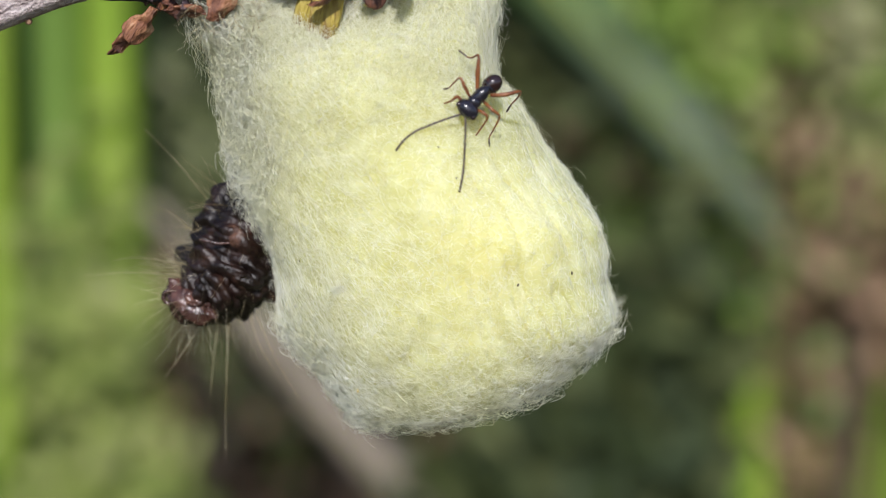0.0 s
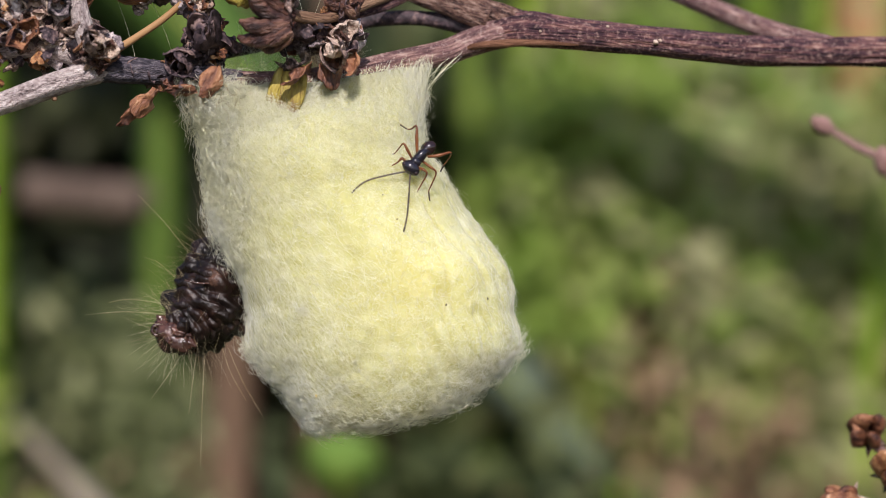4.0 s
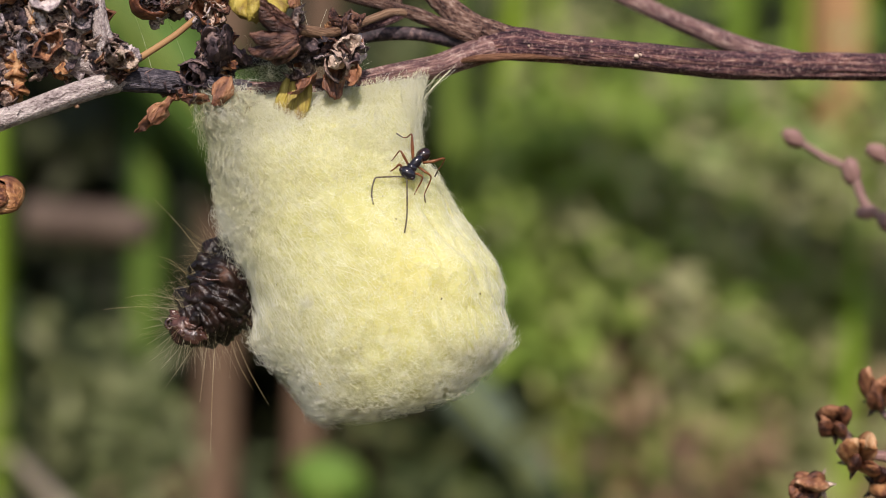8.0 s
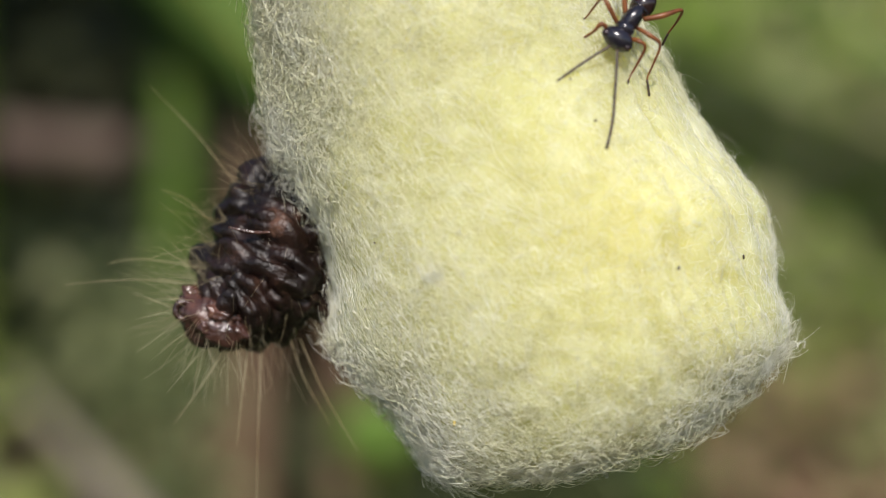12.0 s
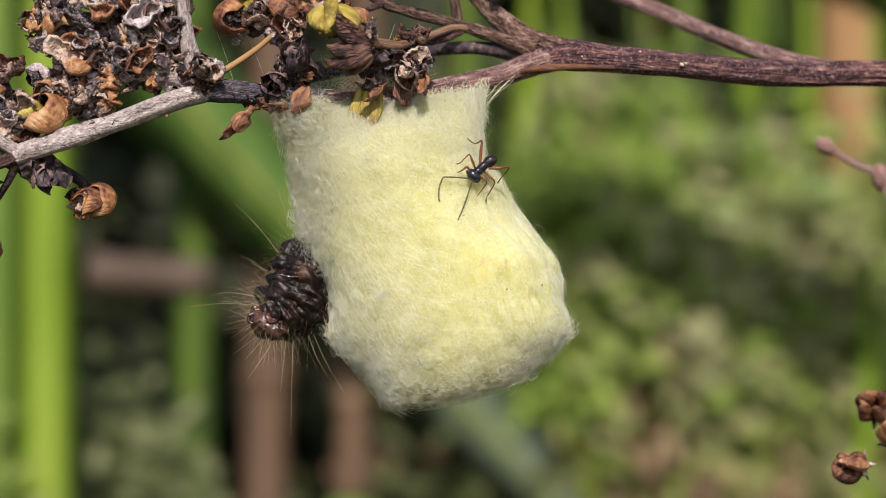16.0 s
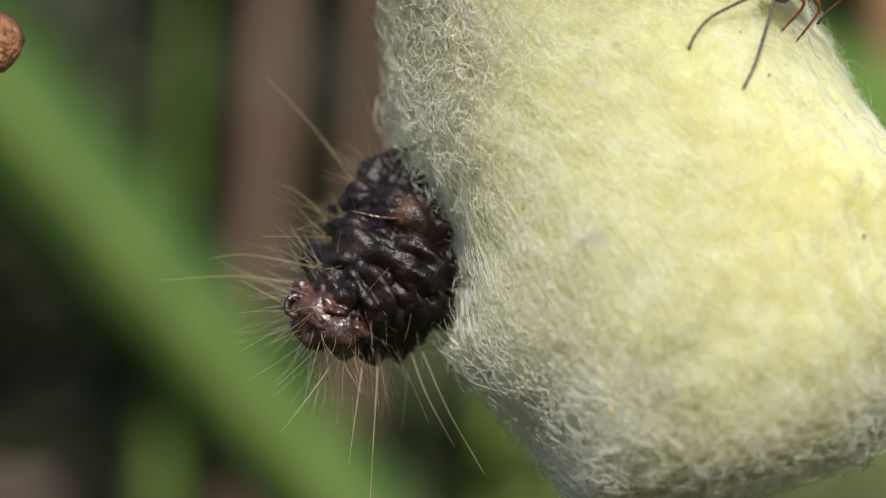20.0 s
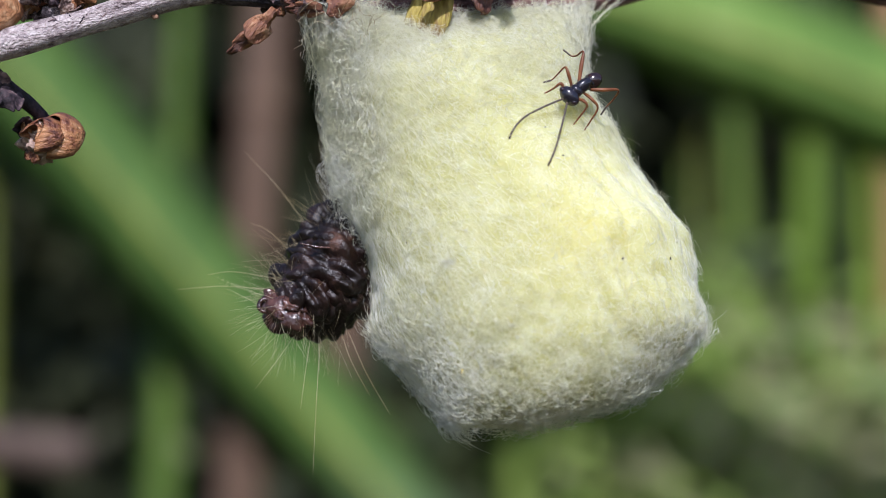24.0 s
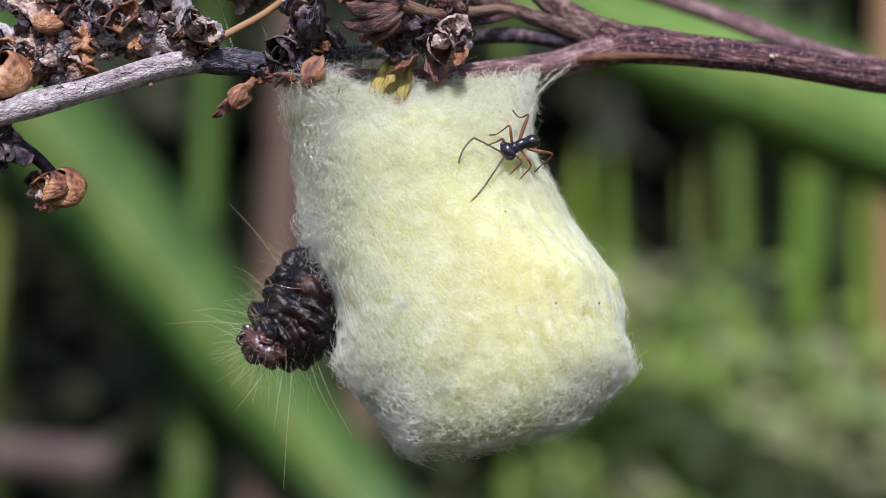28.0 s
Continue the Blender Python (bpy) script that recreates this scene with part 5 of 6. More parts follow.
# The levels drawn out into a smooth outline.
fine_z = np.linspace(LOW, HIGH, 461)
LV = np.array(LEVELS)[::-1]
kernel = np.exp(-np.linspace(-2, 2, 25) ** 2)
kernel /= kernel.sum()
OUTLINE = [np.convolve(np.pad(np.interp(fine_z, LV[:, 0], LV[:, k]), 12, "reflect", reflect_type="odd"), kernel, "valid") for k in (1, 2, 3, 4)]
# The felt keeps back where loose fuzz makes up the outline.
OUTLINE[0] = OUTLINE[0] + 0.32 * np.clip((fine_z - 0.5) / 4.0, 0, 1)


def cocoon_point(a, z):
    """The skin at the turn a (0: right, -90 degrees: front) and the height z, all in mm."""
    l, r, yc, ry = (float(np.interp(z, fine_z, line)) for line in OUTLINE)
    c, s = math.cos(a), math.sin(a)
    n = 2.35
    x = (l + r) / 2 + (r - l) / 2 * math.copysign(abs(c) ** (2 / n), c)
    y = yc + ry * math.copysign(abs(s) ** (2 / n), s)
    up = max(0.0, min(1.0, (z - 7.5) / 3.9))
    up = up * up * (3 - 2 * up)
    y += up * (float(np.interp(x, LIMB_X, LIMB_Y)) - yc)
    z += up * (float(np.interp(x, LIMB_X, LIMB_Z)) - 0.25 - 11.4)
    p = Vector((x, y, z))
    lump = 0.34 * noise.noise(p * 0.22) + 0.16 * noise.noise(p * 0.55 + Vector((5, 0, 0))) + 0.11 * noise.noise(p * 1.3 + Vector((0, 4, 0)))
    # slanting creases where the right flank turns away
    k = max(0.0, min(1.0, (x + 4.0) / 4.0))
    lump -= k * 0.30 * max(0.0, 1 - abs(noise.noise(Vector((x * 1.0 + z * 0.45, y * 0.8, z * 0.22)) * 0.9)) * 5)
    out = Vector((p.x - (l + r) / 2, p.y - yc, 0.0))
    out = out.normalized() if out.length > 1e-6 else Vector((0, 0, 1))
    return p + out * lump * min(1.0, ry / 4)


NA, NZ = 560, 260
SKIN = np.array([[cocoon_point(2 * math.pi * k / NA, LOW + (HIGH - LOW) * i / NZ)[:] for k in range(NA)] for i in range(NZ + 1)])
for _ in range(2):
    SKIN = (SKIN * 2 + np.roll(SKIN, 1, 1) + np.roll(SKIN, -1, 1)) / 4
    SKIN[1:-1] = (SKIN[1:-1] * 2 + SKIN[2:] + SKIN[:-2]) / 4
OUTWARD = np.cross(np.roll(SKIN, -1, 1) - np.roll(SKIN, 1, 1), np.gradient(SKIN, axis=0))
OUTWARD /= np.linalg.norm(OUTWARD, axis=2, keepdims=True) + 1e-9
woolly = np.array([[0.040 * noise.noise(Vector(q) * 1.6) + 0.026 * noise.noise(Vector(q) * 3.4 + Vector((3, 0, 0))) for q in row] for row in SKIN])
SKIN = SKIN + OUTWARD * woolly[..., None]
mesh = bpy.data.meshes.new("felt")
flat = SKIN.reshape(-1, 3) * MM + np.array([0, 0, BASE_Z]) - np.array(CP)
quads = [(i * NA + k, i * NA + (k + 1) % NA, (i + 1) * NA + (k + 1) % NA, (i + 1) * NA + k) for i in range(NZ) for k in range(NA)]
mesh.from_pydata(flat.tolist(), [], quads + [tuple(range(NA))[::-1], tuple(range(NZ * NA, NZ * NA + NA))])
link_mesh("felt", mesh, SILK, cocoon, "matted pale yellow silk felt")


def skin_at(a, z):
    """Places and outward ways on the skin for arrays of turns and heights."""
    i = np.clip((z - LOW) / (HIGH - LOW) * NZ, 0, NZ - 0.001)
    k = (a / (2 * math.pi) * NA) % NA
    i0, k0 = i.astype(int), k.astype(int) % NA
    u, v, k1 = (i - i0)[:, None], (k - k.astype(int))[:, None], (k0 + 1) % NA
    mix = lambda G: (G[i0, k0] * (1 - u) + G[i0 + 1, k0] * u) * (1 - v) + (G[i0, k1] * (1 - u) + G[i0 + 1, k1] * u) * v  # noqa: E731
    return mix(SKIN), mix(OUTWARD)


def roots(count, r, choose=None):
    """Turns and heights of places on the skin, fewer at the back."""
    a, z = np.empty(0), np.empty(0)
    while len(a) < count:
        a_try, z_try = r.uniform(0, 2 * math.pi, 4 * count), r.uniform(LOW + 0.05, 11.0, 4 * count)
        good = (np.sin(a_try) < 0.75) | (r.rand(4 * count) < 0.15)
        if choose:
            good &= choose(np.cos(a_try), np.sin(a_try), z_try, skin_at(a_try, z_try)[1][:, 2], r)
        a, z = np.concatenate([a, a_try[good]])[:count], np.concatenate([z, z_try[good]])[:count]
    return a, z


def curled_paths(count, seed, lift, length, steps, choose=None, coil=5.0, rise=0.0):
    """Short threads that coil over the skin where they are rooted, and arch or stand off it."""
    r = np.random.RandomState(seed)
    a, z = roots(count, r, choose)
    p, out = skin_at(a, z)
    t1 = np.cross(out, r.normal(size=(count, 3)))
    t1 /= np.linalg.norm(t1, axis=1, keepdims=True)
    t2 = np.cross(out, t1)
    h = (r.uniform(*lift, count) * np.where((np.cos(a) > 0.45) & (z > -4.5), 0.35, 1.0))[:, None]
    heading, bend = np.zeros(count), r.normal(0, coil, count)
    L = (length * r.uniform(0.5, 1.4, count) / steps)[:, None]
    stand = (r.uniform(0, 1, count) * np.where(z > -2, 1.4, 0.8) * rise)[:, None]
    rows = []
    for k in range(steps):
        t = k / (steps - 1)
        rows.append((p + out * (0.015 + h * math.sin(math.pi * (0.1 + 0.85 * t)) + stand * t)) * MM + np.array([0, 0, BASE_Z]) - np.array(CP))
        heading = heading + bend / steps + r.normal(0, 0.35, count)
        p = p + L * (t1 * np.cos(heading)[:, None] + t2 * np.sin(heading)[:, None])
    return np.stack(rows, 1)


def drawn_paths(count, seed, lift, length, steps, choose, drift):
    """Long threads that follow the skin in one main direction."""
    r = np.random.RandomState(seed)
    a, z = roots(count, r, choose)
    h, heading, bend = r.uniform(*lift, count)[:, None], r.normal(*drift, count), r.normal(0, 0.7, count)
    L = length * r.uniform(0.5, 1.3, count) / steps
    l, rr = (np.interp(z, fine_z, OUTLINE[k]) for k in (0, 1))
    girth = np.maximum(2.0, (rr - l) / 2)
    rows = []
    for k in range(steps):
        p, out = skin_at(a, np.clip(z, LOW + 0.02, 11.2))
        rows.append((p + out * (0.02 + h * math.sin(math.pi * (k + 0.3) / steps))) * MM + np.array([0, 0, BASE_Z]) - np.array(CP))
        heading = heading + bend / steps + r.normal(0, 0.12, count)
        a, z = a + L * np.cos(heading) / girth, z + L * np.sin(heading)
    return np.stack(rows, 1)


def grazed(c, s, z, down, r):
    """Denser where the silk is fluffed up, below and towards the limb."""
    return r.rand(len(c)) < 0.55 + 0.45 * ((z < -3.0) | (z > 3.5) | (c < -0.4))


def edges(c, s, z, down, r):
    """Wherever the skin turns away, and the lower rim."""
    return ((c < -0.5) & (z > -3.0)) | ((down < -0.15) & (z < -4.0)) | (r.rand(len(c)) < 0.12)


def fringe(c, s, z, down, r):
    """The left flank, the lower rim and the upper corner, where the silk is loosest."""
    q = len(c)
    return ((c < -0.68) & (r.rand(q) < (z + 2.0) / 4.0)) | ((down < -0.25) & (z < -4.0) & (r.rand(q) < 0.55))


def corner(c, s, z, down, r):
    """The upper part of the left flank."""
    return (c < -0.62) & (s < 0.7) & (r.rand(len(c)) < (z - 0.5) / 5.0)


def upper_web(c, s, z, down, r):
    """The loose white web over the upper part, thickest towards the limb."""
    return (s < 0.1) & (r.rand(len(c)) < (z - 2.5) / 8.0 + 0.12 * (c < 0))


def left_flow(c, s, z, down, r):
    return (c < 0.1) & (s < 0.2)


def thin(count, low, high, seed):
    return np.random.RandomState(seed).uniform(low * MM, high * MM, count)


def floss(name, paths, low, high, seed, label):
    strands(name, paths, thin(len(paths), low, high, seed), FIBRE, cocoon, label, "stuff")


floss("silk_threads", curled_paths(21000, 51, (0.0, 0.06), 1.1, 6, grazed, 5.0), 0.005, 0.010, 1, "fine glossy silk threads matted on the cocoon")
floss("glinting_silk", curled_paths(5200, 57, (0.03, 0.11), 0.7, 6, None, 3.0), 0.010, 0.018, 8, "short glinting silk ends on the cocoon")
floss("loose_silk", curled_paths(7500, 52, (0.03, 0.25), 1.5, 8, edges, 7.0, 0.25), 0.005, 0.010, 2, "loose curly silk threads")
floss("curly_silk", curled_paths(6000, 53, (0.05, 0.55), 1.9, 11, fringe, 10.0, 0.65), 0.006, 0.012, 3, "long curly silk fuzz")
floss("flowing_silk", drawn_paths(1300, 54, (0.02, 0.12), 5.0, 12, left_flow, (2.15, 0.35)), 0.006, 0.011, 4, "long silk threads drawn down the flank")
floss("upper_silk", curled_paths(4000, 56, (0.04, 0.35), 1.7, 10, upper_web, 9.0, 0.2), 0.005, 0.010, 5, "loose white curly silk web below the limb")
floss("corner_fuzz", curled_paths(1500, 59, (0.15, 0.75), 2.3, 14, corner, 11.0, 0.5), 0.013, 0.021, 9, "crinkled white silk fuzz along the flank")
floss("coarse_silk", curled_paths(2300, 55, (0.05, 0.6), 2.1, 12, fringe, 10.0, 0.65), 0.011, 0.018, 6, "coarse white curly silk strands")


# Silk that ties the cocoon to the branch.
def tie_paths(count, seed):
    r = random.Random(seed)
    out = []
    for _ in range(count):
        x0 = r.uniform(-17, -1.0)
        x1 = max(-16.5, min(-2.0, x0 + r.gauss(0, 1.3)))
        ax = np.interp(x0, LIMB_X, LIMB_Y)
        az = np.interp(x0, LIMB_X, LIMB_Z)
        front = r.choice((-0.75, -0.65, -0.4, 0.3))
        a = Vector((x0, ax + front, az + r.uniform(-0.6, 0.1)))
        z = r.uniform(6.0, 9.6)
        l, rr, yc, ry = (float(np.interp(z, fine_z, line)) for line in OUTLINE)
        b = Vector((x1, yc - ry * max(0.1, 1 - ((x1 - (l + rr) / 2) / ((rr - l) / 2 + 0.2)) ** 2) ** 0.43 - r.uniform(0, 0.35), z))
        path = []
        for k in range(8):
            t = k / 7
            p = a.lerp(b, t) + Vector((r.gauss(0, 0.16), -0.4 * math.sin(math.pi * t) + r.gauss(0, 0.1), r.gauss(0, 0.10)))
            path.append((p * MM + Vector((0, 0, BASE_Z)) - CP)[:])
        out.append(path)
    return out


def corner_paths(count, seed):
    """Strands fanned from the limb to the cocoon's upper corner, slack between."""
    r = random.Random(seed)
    out = []
    for _ in range(count):
        x0 = r.uniform(-3.2, -1.2) if r.random() < 0.8 else r.uniform(-1.2, 0.9)
        a = Vector((x0, np.interp(x0, (-3.3, -0.5, 1.5), (0.2, 1.0, 1.5)) + r.uniform(-0.7, 0.1), np.interp(x0, (-3.3, -0.5, 1.5), (11.7, 12.2, 12.9)) + r.uniform(-0.2, 0.2)))
        b = Vector((-2.1 + r.gauss(0, 0.35), -1.6 + r.gauss(0, 0.6), r.uniform(6.0, 9.6)))
        bow = Vector((-0.9 * (x0 + 2.2) / 3, -0.2, -0.1))
        out.append([((a.lerp(b, k / 7) + bow * math.sin(math.pi * k / 7) + Vector((r.gauss(0, 0.05), r.gauss(0, 0.05), r.gauss(0, 0.05)))) * MM + Vector((0, 0, BASE_Z)) - CP)[:] for k in range(8)])
    return out


TIES = tie_paths(900, 61) + corner_paths(60, 62)
strands("silk_tie", TIES, [rnd.uniform(0.009, 0.017) * MM for _ in TIES], FIBRE, cocoon, "silk threads tied round the limb", "stuff")


def tangle(count, seed, lo, hi, length):
    """Loose crinkled strands in a box."""
    r = random.Random(seed)
    out = []
    for _ in range(count):
        p = Vector([r.uniform(a, b) for a, b in zip(lo, hi)])
        way = Vector((r.gauss(0, 1), r.gauss(0, 0.5), r.gauss(0, 1))).normalized()
        path = []
        for k in range(8):
            path.append((p * MM + Vector((0, 0, BASE_Z)) - CP)[:])
            way = (way + Vector((r.gauss(0, 0.4), r.gauss(0, 0.3), r.gauss(0, 0.4)))).normalized()
            p = p + way * length / 7
        out.append(path)
    return out


WEB = tangle(420, 63, (-14.0, -1.6, 11.4), (-6.5, 0.6, 13.2), 2.6)
strands("web", WEB, [rnd.uniform(0.005, 0.009) * MM for _ in WEB], FIBRE, cocoon, "thin white web between the limb and the twigs", "stuff")
STRAW = tangle(80, 64, (-16.2, -5.6, 8.8), (-12.6, -3.6, 10.6), 1.6)
strands("dry_fibre", STRAW, [rnd.uniform(0.010, 0.018) * MM for _ in STRAW], HAIR, cocoon, "straw-coloured dry fibres caught in the silk", "stuff")


def one_thread(points, radius, name="silk_thread"):
    bm = bmesh.new()
    line, rad = spline([M(*p) - CP for p in points], [radius * MM] * len(points), 8)
    sweep(bm, line, rad, 6, rough=0.5, freq=1500)
    return part(name, bm, FIBRE, cocoon)


one_thread([(0.9, 1.2, 12.9), (0.2, 0.6, 12.2), (-0.9, 0.0, 11.0), (-1.6, -0.7, 9.8), (-1.7, -1.2, 8.8)], 0.028)
one_thread([(-1.3, 0.6, 12.2), (-2.0, -0.4, 10.8), (-2.2, -1.2, 9.9), (-1.9, -1.6, 9.3)], 0.03)
for k in range(9):
    x, y, z = rnd.uniform(-20, -4), rnd.uniform(-5, -1), 11.5 + rnd.uniform(-0.3, 0.5)
    dx, dy, dz = rnd.uniform(-2, 3), rnd.uniform(0, 2), rnd.uniform(3.0, 5.5)
    one_thread([(x, y, z), (x + dx * 0.5 + 0.1, y + dy * 0.5, z + dz * 0.5), (x + dx, y + dy, z + dz)], 0.006, "web_thread")


def skin_depth(x, z):
    """Depth of the cocoon's front at x, z."""
    best = min((abs(cocoon_point(-math.pi * k / 240, z).x - x), k) for k in range(10, 231))
    return cocoon_point(-math.pi * best[1] / 240, z).y


def on_skin(name, x, z, sx, sz, material, label, lift=0.0, spin=0.0):
    bm = bmesh.new()
    bmesh.ops.create_icosphere(bm, subdivisions=2, radius=1.0)
    for v in bm.verts:
        q = Vector((v.co.x * sx, v.co.y * min(sx, sz) * 0.7, v.co.z * sz)) * (1 + 0.25 * noise.noise(v.co * 1.7 + Vector((x, z, 0))))
        q.rotate(Euler((0, spin, 0)))
        v.co = q * MM + M(x, skin_depth(x, z) - lift, z) - CP
    return part(name, bm, material, cocoon, label)


TUFT = tangle(150, 65, (-9.25, skin_depth(-8.9, -3.6) - 0.14, -3.80), (-8.55, skin_depth(-8.9, -3.6) + 0.02, -3.42), 0.5)
strands("tuft", TUFT, thin(150, 0.008, 0.014, 7), FIBRE, cocoon, "small raised pale silk tuft", "stuff")
on_skin("speck", -3.1, 2.0, 0.05, 0.05, SPECK, "tiny dark speck", 0.06)
on_skin("speck", -4.0, 3.5, 0.04, 0.04, SPECK, "tiny dark speck", 0.06)
on_skin("speck", 2.5, -3.0, 0.045, 0.10, SPECK, "tiny dark speck", 0.06)
on_skin("speck", -0.1, -3.3, 0.05, 0.09, SPECK, "tiny dark speck", 0.06, 0.4)
on_skin("speck", -11.5, -4.9, 0.04, 0.05, SPECK, "tiny dark speck", 0.08)
on_skin("speck", -11.1, -2.4, 0.04, 0.05, SPECK, "tiny dark speck", 0.08)
on_skin("pollen_grain", -8.2, -9.0, 0.05, 0.13, POLLEN, "orange fibre crumb", 0.1)
on_skin("pollen_grain", 2.3, -8.6, 0.10, 0.10, POLLEN, "yellow pollen grain", 0.1)
bm = bmesh.new()
bmesh.ops.create_icosphere(bm, subdivisions=2, radius=0.14 * MM)
for v in bm.verts:
    v.co = v.co * (1 + 0.3 * noise.noise(v.co * 9000)) + M(-2.05, -1.6, 9.35) - CP
part("pollen_grain", bm, POLLEN, cocoon, "yellow pollen grain in the silk")

# ---- the dead caterpillar ----
caterpillar = tagged(anchor("caterpillar", M(-15.5, 0.5, -2.5)), "dead dark brown hairy caterpillar clinging to the cocoon", "caterpillar")
KP = caterpillar.location.copy()
larva_rnd = random.Random(77)


def larva_lump(name, centre, radii, material, label="", turn=0.0, folds=0.22, sub=4, seed=0.0):
    bm = bmesh.new()
    bmesh.ops.create_icosphere(bm, subdivisions=sub, radius=1.0)
    spin = Euler((0, radians(turn), 0))
    for v in bm.verts:
        d = v.co.copy()
        f = 1 + folds * noise.noise(d * 1.7 + Vector((seed, 0, 0))) + folds * 0.45 * noise.noise(d * 4.6 + Vector((0, seed, 0))) - 0.13 * abs(math.sin(d.x * 3.2 + d.z * 1.4 + seed)) ** 3
        q = Vector((d.x * radii[0], d.y * radii[1], d.z * radii[2])) * f
        q.rotate(spin)
        v.co = q * MM + M(*centre) - KP
    return part(name, bm, material, caterpillar, label)


def larva_ring(centre, ahead, radii, seed):
    """One wrinkled ring of the body: a thick disc across the body's line, with sagging folds."""
    bm = bmesh.new()
    bmesh.ops.create_icosphere(bm, subdivisions=5, radius=1.0)
    turn = Vector(ahead).to_track_quat("Z", "Y")
    for v in bm.verts:
        d = v.co.copy()
        w = Vector((seed * 3.1, seed, 0))
        f = 1 + 0.26 * noise.noise(d * 1.5 + w) + 0.17 * noise.noise(d * 3.1 + w) - 0.09 * max(0.0, 1 - 5 * abs(noise.noise(Vector((d.x * 1.3, d.y * 1.3, d.z * 1.6)) + w))) + 0.02 * noise.noise(d * 8 + w)
        r = math.hypot(d.x, d.y)
        full = r ** 0.7 / r if r > 1e-4 else 1.0
        q = Vector((d.x * full * radii[0], d.y * full * radii[0] * 0.9, d.z * radii[1] + 0.22 * noise.noise(Vector((d.x * 2, d.y * 2, seed)))))
        v.co = (turn @ (q * f)) * MM + M(*centre) - KP
    part("segment", bm, LARVA, caterpillar)


RINGS = [((-15.2, 1.2, -0.7), (-0.25, -0.15, -1.0), (1.85, 1.6), 1.0), ((-15.3, 0.9, -2.0), (-0.3, -0.35, -0.9), (2.5, 1.5), 12.0), ((-15.6, 0.7, -3.2), (-0.5, -0.25, -0.85), (2.85, 1.7), 3.0),
         ((-15.9, 0.5, -4.2), (-0.45, -0.5, -0.75), (2.8, 1.5), 14.0), ((-16.6, 0.2, -4.6), (-0.8, -0.35, -0.5), (2.35, 1.5), 5.0), ((-17.2, -0.1, -5.0), (-0.9, -0.4, -0.3), (1.75, 1.1), 16.0)]
for c, ahead, r, q in RINGS:
    larva_ring(c, ahead, r, q)
SEG = [(c, (r[0], 2.0, r[0]), 0, q) for c, _, r, q in RINGS]
larva_lump("head", (-17.5, -0.75, -5.6), (1.5, 1.1, 1.15), LARVA_HEAD, "wet reddish-brown head end", 35, 0.28, seed=5.0)
for x, y, z, s in ((-18.6, -0.85, -5.15, 0.42), (-18.4, -0.75, -4.6, 0.38), (-18.3, -0.7, -6.0, 0.45), (-17.5, -0.8, -6.2, 0.42), (-17.3, -1.35, -5.2, 0.55), (-16.7, -1.3, -5.9, 0.42), (-17.8, -1.4, -5.7, 0.45)):
    larva_lump("palp", (x, y, z), (s * 1.5, s * 0.9, s * 0.8), LARVA_HEAD, "", larva_rnd.uniform(20, 70), 0.5, 4, x)
bm = bmesh.new()
ring = [Vector((math.cos(2 * math.pi * k / 24), 0, math.sin(2 * math.pi * k / 24))) * 0.34 * MM + M(-18.75, -1.2, -5.15) - KP for k in range(25)]
sweep(bm, ring, [0.13 * MM] * 25, 8, rough=0.2, freq=3000)
part("mouth_ring", bm, LARVA_HEAD, caterpillar, "reddish ring-shaped mouthpart")
larva_lump("mouth_pit", (-18.7, -1.0, -5.15), (0.26, 0.2, 0.26), CHARRED, "", 0, 0.1, 2)
bm = bmesh.new()
line, rad = spline([M(-16.9, -1.9, -1.9) - KP, M(-16.0, -1.9, -2.1) - KP, M(-15.1, -1.7, -2.1) - KP], [0.04 * MM, 0.08 * MM, 0.03 * MM], 6)
sweep(bm, line, rad, 8)
part("spiracle", bm, LARVA_HEAD, caterpillar, "pale shiny streak")


def hair_paths(count, seed, length, lean, where):
    r = random.Random(seed)
    out = []
    while len(out) < count:
        c, radii, turn, _ = SEG[r.randrange(len(SEG))] if r.random() < 0.85 else ((-17.7, -0.2, -5.2), (1.25, 1.3, 1.35), 35, 0)
        d = Vector((r.gauss(0, 1), r.gauss(0, 1), r.gauss(0, 1))).normalized()
        if d.dot(where) < 0.35 or d.y > 0.55:
            continue
        root = Vector(c) + Vector((d.x * radii[0], d.y * radii[1], d.z * radii[2])) * 0.85
        tip_way = (d + where * lean + Vector((r.gauss(0, 0.25), r.gauss(0, 0.25), r.gauss(0, 0.25)))).normalized()
        L = length * r.uniform(0.5, 1.3)
        sag = Vector((r.gauss(0, 0.12), r.gauss(0, 0.12), r.gauss(-0.06, 0.12))) * L
        out.append([((root + tip_way * L * (k / 6) + sag * (k / 6) ** 2) * MM + Vector((0, 0, BASE_Z)) - KP)[:] for k in range(7)])
    return out


H1 = hair_paths(95, 81, 2.8, 0.2, Vector((-0.8, -0.1, 0.55))) + hair_paths(50, 82, 2.4, 0.5, Vector((-0.95, -0.2, -0.1)))
H2 = hair_paths(85, 83, 2.2, 0.8, Vector((0.0, -0.2, -1.0))) + hair_paths(60, 84, 2.2, 0.7, Vector((0.5, -0.3, -0.85)))
H3 = hair_paths(50, 85, 1.5, 0.3, Vector((-0.3, -0.9, -0.3)))
strands("hairs", H1 + H2, [rnd.uniform(0.004, 0.009) * MM for _ in H1 + H2], HAIR, caterpillar, "long straw-coloured bristles", "stuff")
strands("short_hairs", H3, [rnd.uniform(0.010, 0.016) * MM for _ in H3], DARK_HAIR, caterpillar, "short dark bristles", "stuff")


